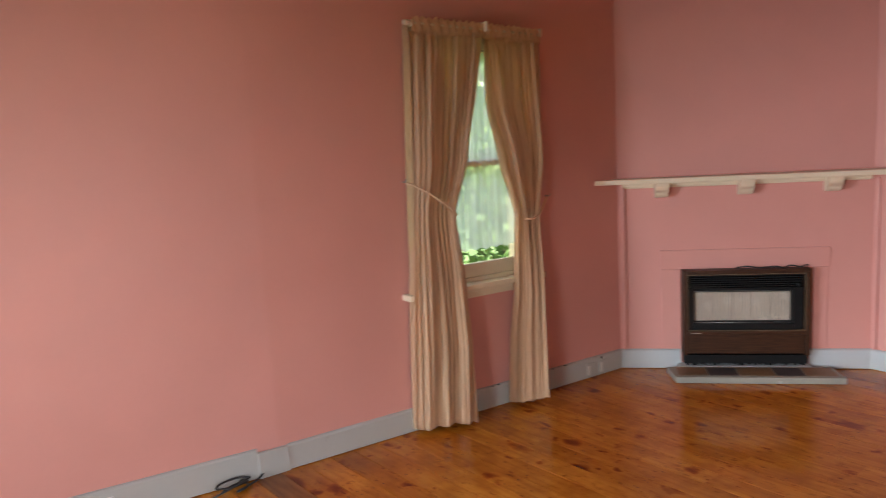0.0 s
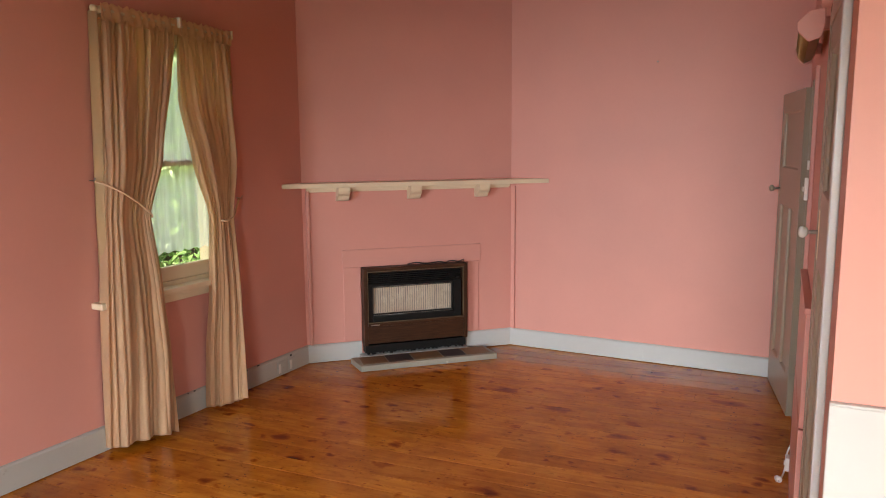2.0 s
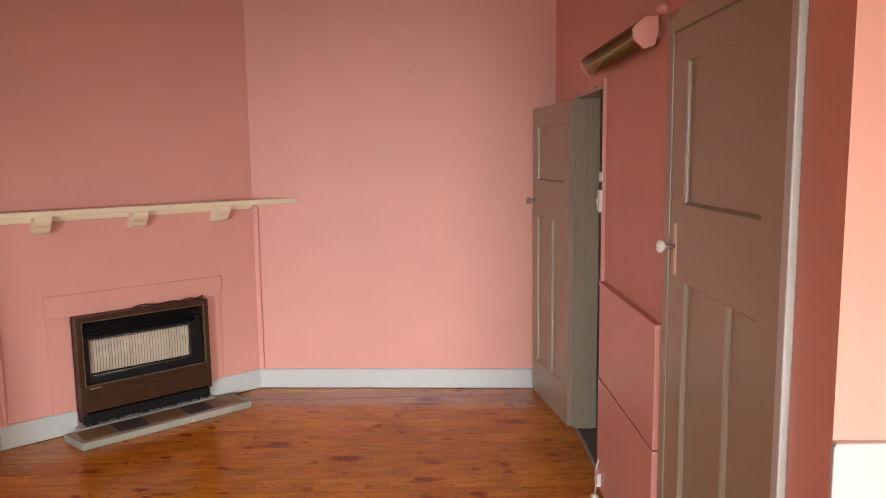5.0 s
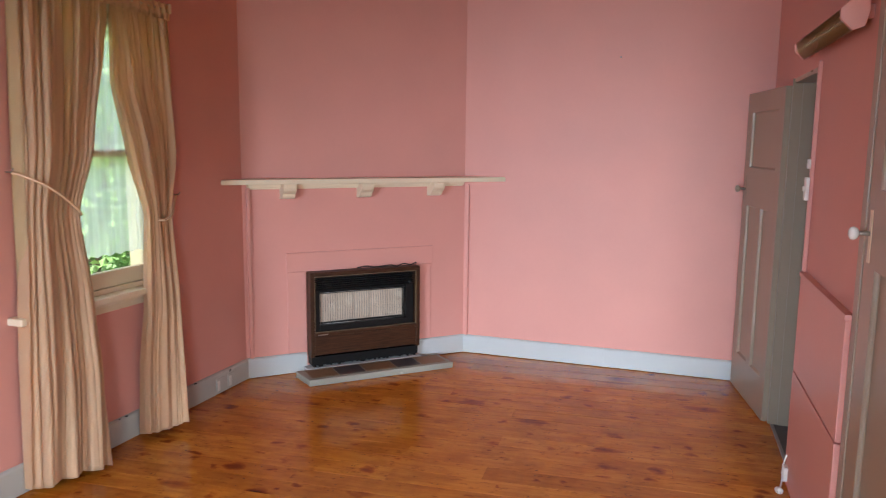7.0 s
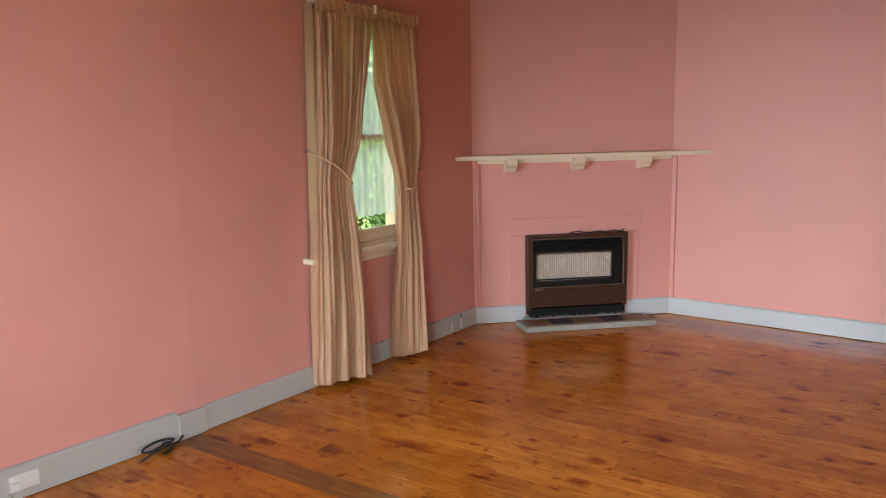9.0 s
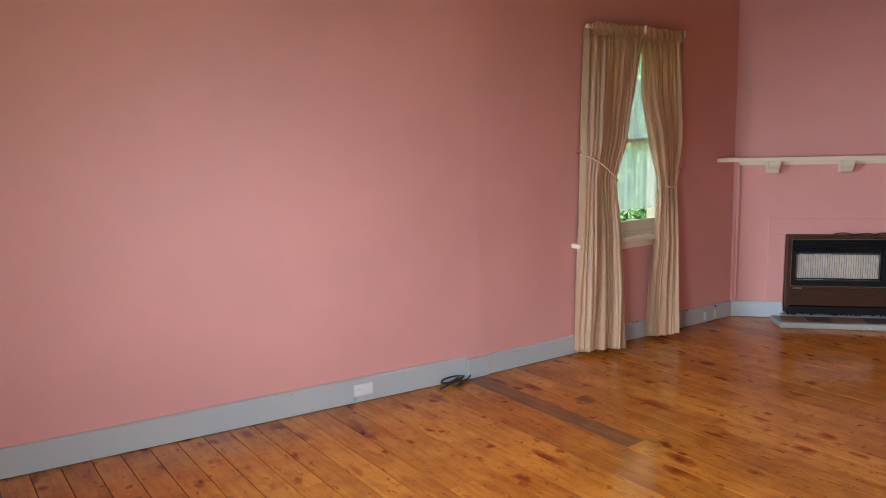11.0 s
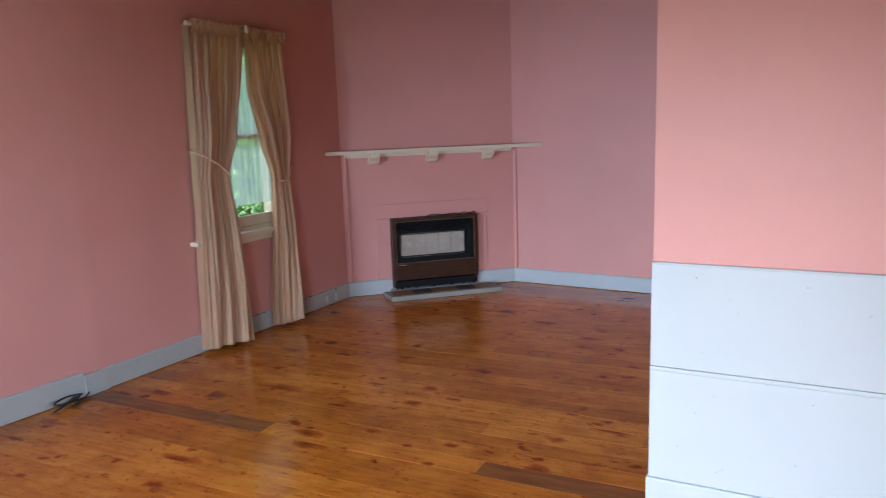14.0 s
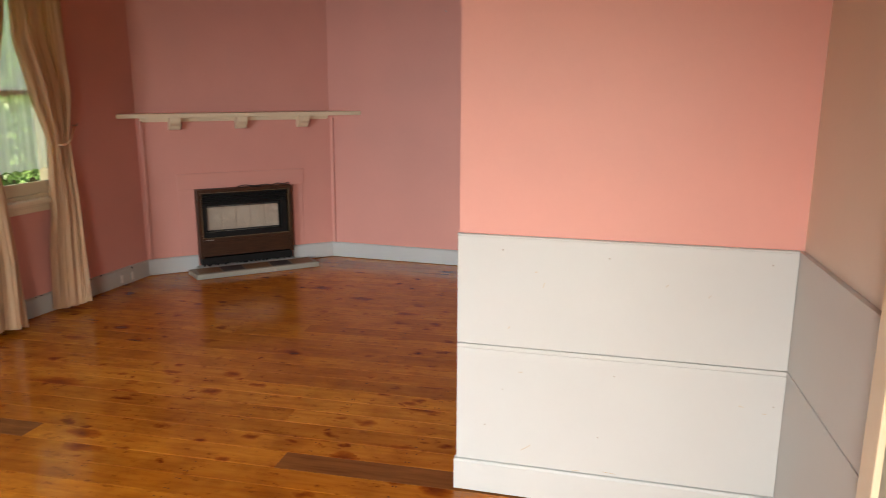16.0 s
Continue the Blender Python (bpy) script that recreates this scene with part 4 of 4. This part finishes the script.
for k in (-0.006, 0.006):
    part("pin", box(B(), 3.366 + k, 3.369 + k, -1.805, -1.785, 0.014, 0.02), STEEL, th)


def west_socket(y, z, w, label, depth=0.008):
    th = empty("wall_socket", label, "socket", pose(0.0205, y, z, 0, 0, 0))
    part("plate", box(B(), 0.0, depth, -w / 2, w / 2, -0.045, 0.05, 0.003), GREY_SKIRT, th, "grey painted plate")
    part("rocker", box(B(), depth, depth + 0.004, -w / 2 + 0.006, -w / 2 + 0.030, -0.034, 0.034, 0.001), WHITE_PLASTIC, th, "white rocker")
    part("screw", lathe(B(), [(0.004, 0), (0.004, 0.001), (0.001, 0.0015)], pose(depth, 0.015, 0, 0, 90), 8), STEEL, th)


for y in (-1.535, -1.41):
    west_socket(y, 0.062, 0.085, "narrow white socket in the grey skirting")
th = empty("wall_socket", "white double socket in the grey skirting", "socket", M_Wn @ pose(0.90, 0.0225, 0.085, 0, 0, 90))
part("plate", box(B(), 0.0, 0.008, -0.065, 0.065, -0.038, 0.038, 0.003), WHITE_PLASTIC, th, "white plate")
for y in (-0.035, 0.035):
    part("rocker", box(B(), 0.008, 0.012, y - 0.006, y + 0.006, 0.012, 0.028, 0.001), WHITE_PLASTIC, th)
part("adaptor", box(B(), 0.008, 0.032, -0.06, -0.025, -0.03, 0.01, 0.004), WHITE_PLASTIC, th)
rng = random.Random(11)
loops = []
for i in range(15):
    a = i * 1.35
    loops.append((0.07 + 0.035 * math.cos(a) + rng.uniform(-0.01, 0.01), -4.15 + 0.075 * math.sin(a * 0.8) + rng.uniform(-0.02, 0.02), 0.010 + 0.0035 * i))
cable = tagged(obj("coiled_cable", tube(B(), spline([(0.03, -3.98, 0.03), (0.05, -4.03, 0.012), *loops, (0.10, -4.27, 0.012)], 6), 0.0055, 6), CABLE), "black coiled cable lying against the skirting", "cable")
tagged(obj("wall_hook", lathe(B(), [(0.006, 0), (0.006, 0.006), (0.002, 0.012)], pose(2.344, -0.001, 2.263, 90), 10), STEEL), "small dark nail in the back wall", "nail")
# black disc on the face gives the darkness of a hole; nothing is cut
th = obj("skirting_hole", lathe(B(), [(0.009, 0), (0.009, 0.002), (0.002, 0.0025)], pose(0.0205, -1.42, 0.128, 0, 90), 10), BLACK)
tagged(th, "black disc standing in for a dark hole in the skirting", "cap")
tagged(obj("skirting_joint", box(B(), 2.305, 2.312, -0.0235, -0.0202, 0.004, 0.15, 0.001), GREY_TRIM), "painted-over joint in the skirting", "trim", kind="structure")


rng = random.Random(21)
for i in range(12):
    x = 0.9 + 1.7 * i / 15 + rng.uniform(-0.05, 0.05) if i < 9 else 0.5 + rng.uniform(0, 0.5)
    w = rng.uniform(0.006, 0.022)
    chip = part("chip", box(B(), x, x + w, 0.012, 0.0205, 0.1415 - rng.uniform(0, 0.003), 0.1462, 0.001), BLACK, west_skirting)
    chip.matrix_parent_inverse = Matrix.Identity(4)

# ---- unseen openings behind the walk ----
def plain_window(name, m, x0, x1, z0, z1, thick, mullions, label):
    th = empty(name, label, "window", m, kind="structure")
    bm = B()
    for a, b_, c, e in ((x0, x0 + 0.05, z0, z1), (x1 - 0.05, x1, z0, z1), (x0 + 0.05, x1 - 0.05, z1 - 0.05, z1), (x0 + 0.05, x1 - 0.05, z0, z0 + 0.05)):
        box(bm, a, b_, -thick + 0.01, -0.002, c, e)
    part("window_frame", bm, CREAM, th)
    arch = B()
    for a, b_, c, e in ((x0 - 0.09, x0, z0 - 0.06, z1 + 0.09), (x1, x1 + 0.09, z0 - 0.06, z1 + 0.09), (x0, x1, z1, z1 + 0.09), (x0, x1, z0 - 0.06, z0)):
        box(arch, a, b_, 0.017, 0.036, c, e, 0.003)
    part("architrave", arch, CREAM, th)
    for i in range(1, mullions + 1):
        x = x0 + (x1 - x0) * i / (mullions + 1)
        part("mullion", box(B(), x - 0.02, x + 0.02, -thick + 0.03, -thick + 0.06, z0 + 0.05, z1 - 0.05), CREAM, th)
    pane = part("pane", box(B(), x0 + 0.05, x1 - 0.05, -thick + 0.042, -thick + 0.046, z0 + 0.05, z1 - 0.05), GLASS, th)
    pane.visible_shadow = False


plain_window("window_4", M_S, 0.6, 1.85, 0.85, 2.25, 0.2, 1, "cream-framed window behind the viewer")
plain_window("window_2", M_S, 3.75, 5.0, 0.85, 2.25, 0.2, 2, "wide cream-framed window behind the viewer")
plain_window("window_3", M_E, 2.88, 4.08, 0.35, 2.1, 0.12, 1, "cream-framed side window")

# ---- garden outside ----
bm = B()
box(bm, -400, 400, -400, 400, -0.62, -0.6)
tagged(obj("ground", bm, GRASS), "green lawn round the house", "ground", kind="structure")


def shrub(x, y, height, spread, count, seed, label):
    th = empty("shrub", label, "shrub", pose(x, y, -0.6))
    rr = random.Random(seed)
    bm = B()
    for i in range(7):
        a = rr.uniform(0, 6.28)
        tip = (0.5 * spread * math.cos(a), 0.5 * spread * math.sin(a), height * rr.uniform(0.6, 0.9))
        tube(bm, spline([(0.05 * math.cos(a), 0.05 * math.sin(a), 0), (tip[0] * 0.3, tip[1] * 0.3, tip[2] * 0.5), tip], 4), 0.018, 5)
    part("stems", bm, BARK, th)
    verts, faces = [], []
    for i in range(count):
        a, q = rr.uniform(0, 6.28), rr.random() ** 0.45
        zz = rr.random() ** 0.65
        wide = spread * (0.55 + 0.45 * math.sin(math.pi * min(1, zz * 1.1))) * (0.85 + 0.3 * math.sin(3 * a + seed))
        c = Vector((wide * q * math.cos(a), wide * q * math.sin(a), 0.1 + height * zz))
        rot = Euler((rr.uniform(-1, 1), rr.uniform(-1, 1), rr.uniform(0, 6.28))).to_matrix()
        ln, wd = rr.uniform(0.06, 0.14), rr.uniform(0.02, 0.045)
        k = len(verts)
        for u, v, w in ((0, 0, 0), (ln * 0.45, wd, 0.01), (ln, 0, -0.015), (ln * 0.45, -wd, 0.01)):
            verts.append(c + rot @ Vector((u, v, w)))
        faces += [(k, k + 1, k + 2), (k, k + 2, k + 3)]
    me = bpy.data.meshes.new("leaves")
    me.from_pydata(verts, [], faces)
    me.materials.append(LEAF)
    lv = new("leaves", me)
    lv.parent = th
    tagged(lv, "many small green leaves", kind="stuff")


for i, (x, y, h_, sp, c) in enumerate(((-2.9, -1.4, 3.0, 0.8, 4200), (-2.7, 0.1, 4.3, 1.4, 9000), (-3.4, -3.2, 2.3, 0.9, 3500), (-4.5, 1.9, 5.6, 2.1, 9000), (-4.6, -1.6, 3.6, 1.7, 6000), (-5.5, 4.0, 4.6, 2.2, 6000))):
    shrub(x, y, h_, sp, c, 20 + i, "leafy green garden shrub outside the window")

# ---- board by board ----
def board_mesh(n, w):
    bm = B()
    e, q = 0.0001, 0.0021
    ring = [(q, -0.02), (w - q, -0.02), (w - q, -e), (w - q - e, 0.0), (q + e, 0.0), (q, -e)]
    vs = [[bm.verts.new((x, y, z)) for y, z in ring] for x in (0.0005, n - 0.0005)]
    for i in range(6):
        bm.faces.new((vs[0][i], vs[1][i], vs[1][(i + 1) % 6], vs[0][(i + 1) % 6]))
    bm.faces.new(vs[0])
    bm.faces.new(vs[1][::-1])
    bmesh.ops.recalc_face_normals(bm, faces=bm.faces[:])
    me = bpy.data.meshes.new("floorboard")
    bm.to_mesh(me)
    bm.free()
    return me


boards = {}
M_B = pose(0, 0, 0, 0, 0, math.degrees(FLOOR_TURN))
rng = random.Random(9)


def lay(x, y, n, dark):
    key = (n, dark)
    if key not in boards:
        boards[key] = board_mesh(n, BOARD)
        boards[key].materials.append(PINE_DARK if dark else PINE)
    ob = new("floorboard", boards[key])
    ob.parent = subfloor
    ob.matrix_world = M_B @ pose(x, y, 0)


for row in range(-36, 28):
    y = ROW_0 + row * BOARD - BOARD
    if row == 0:
        for x, n, dark in ((-0.70, 0.40, False), (-0.30, 1.07, True), (0.77, 0.36, True), (1.13, 1.3, False), (2.43, 1.2, True), (3.63, 1.5, False)):
            lay(x, y, n, dark)
        continue
    side = 0.0758 * y
    x = -1.4 - rng.choice((0, 0.46, 0.92, 1.38, 1.84))
    while x < 5.5:
        n = rng.choice((2.3, 3.22, 4.14))
        x0, x1 = max(x, side - 0.36), min(x + n, side + 5.42)
        if x1 - x0 > 0.1:
            lay(x0, y, round(x1 - x0, 3), False)
        x += n
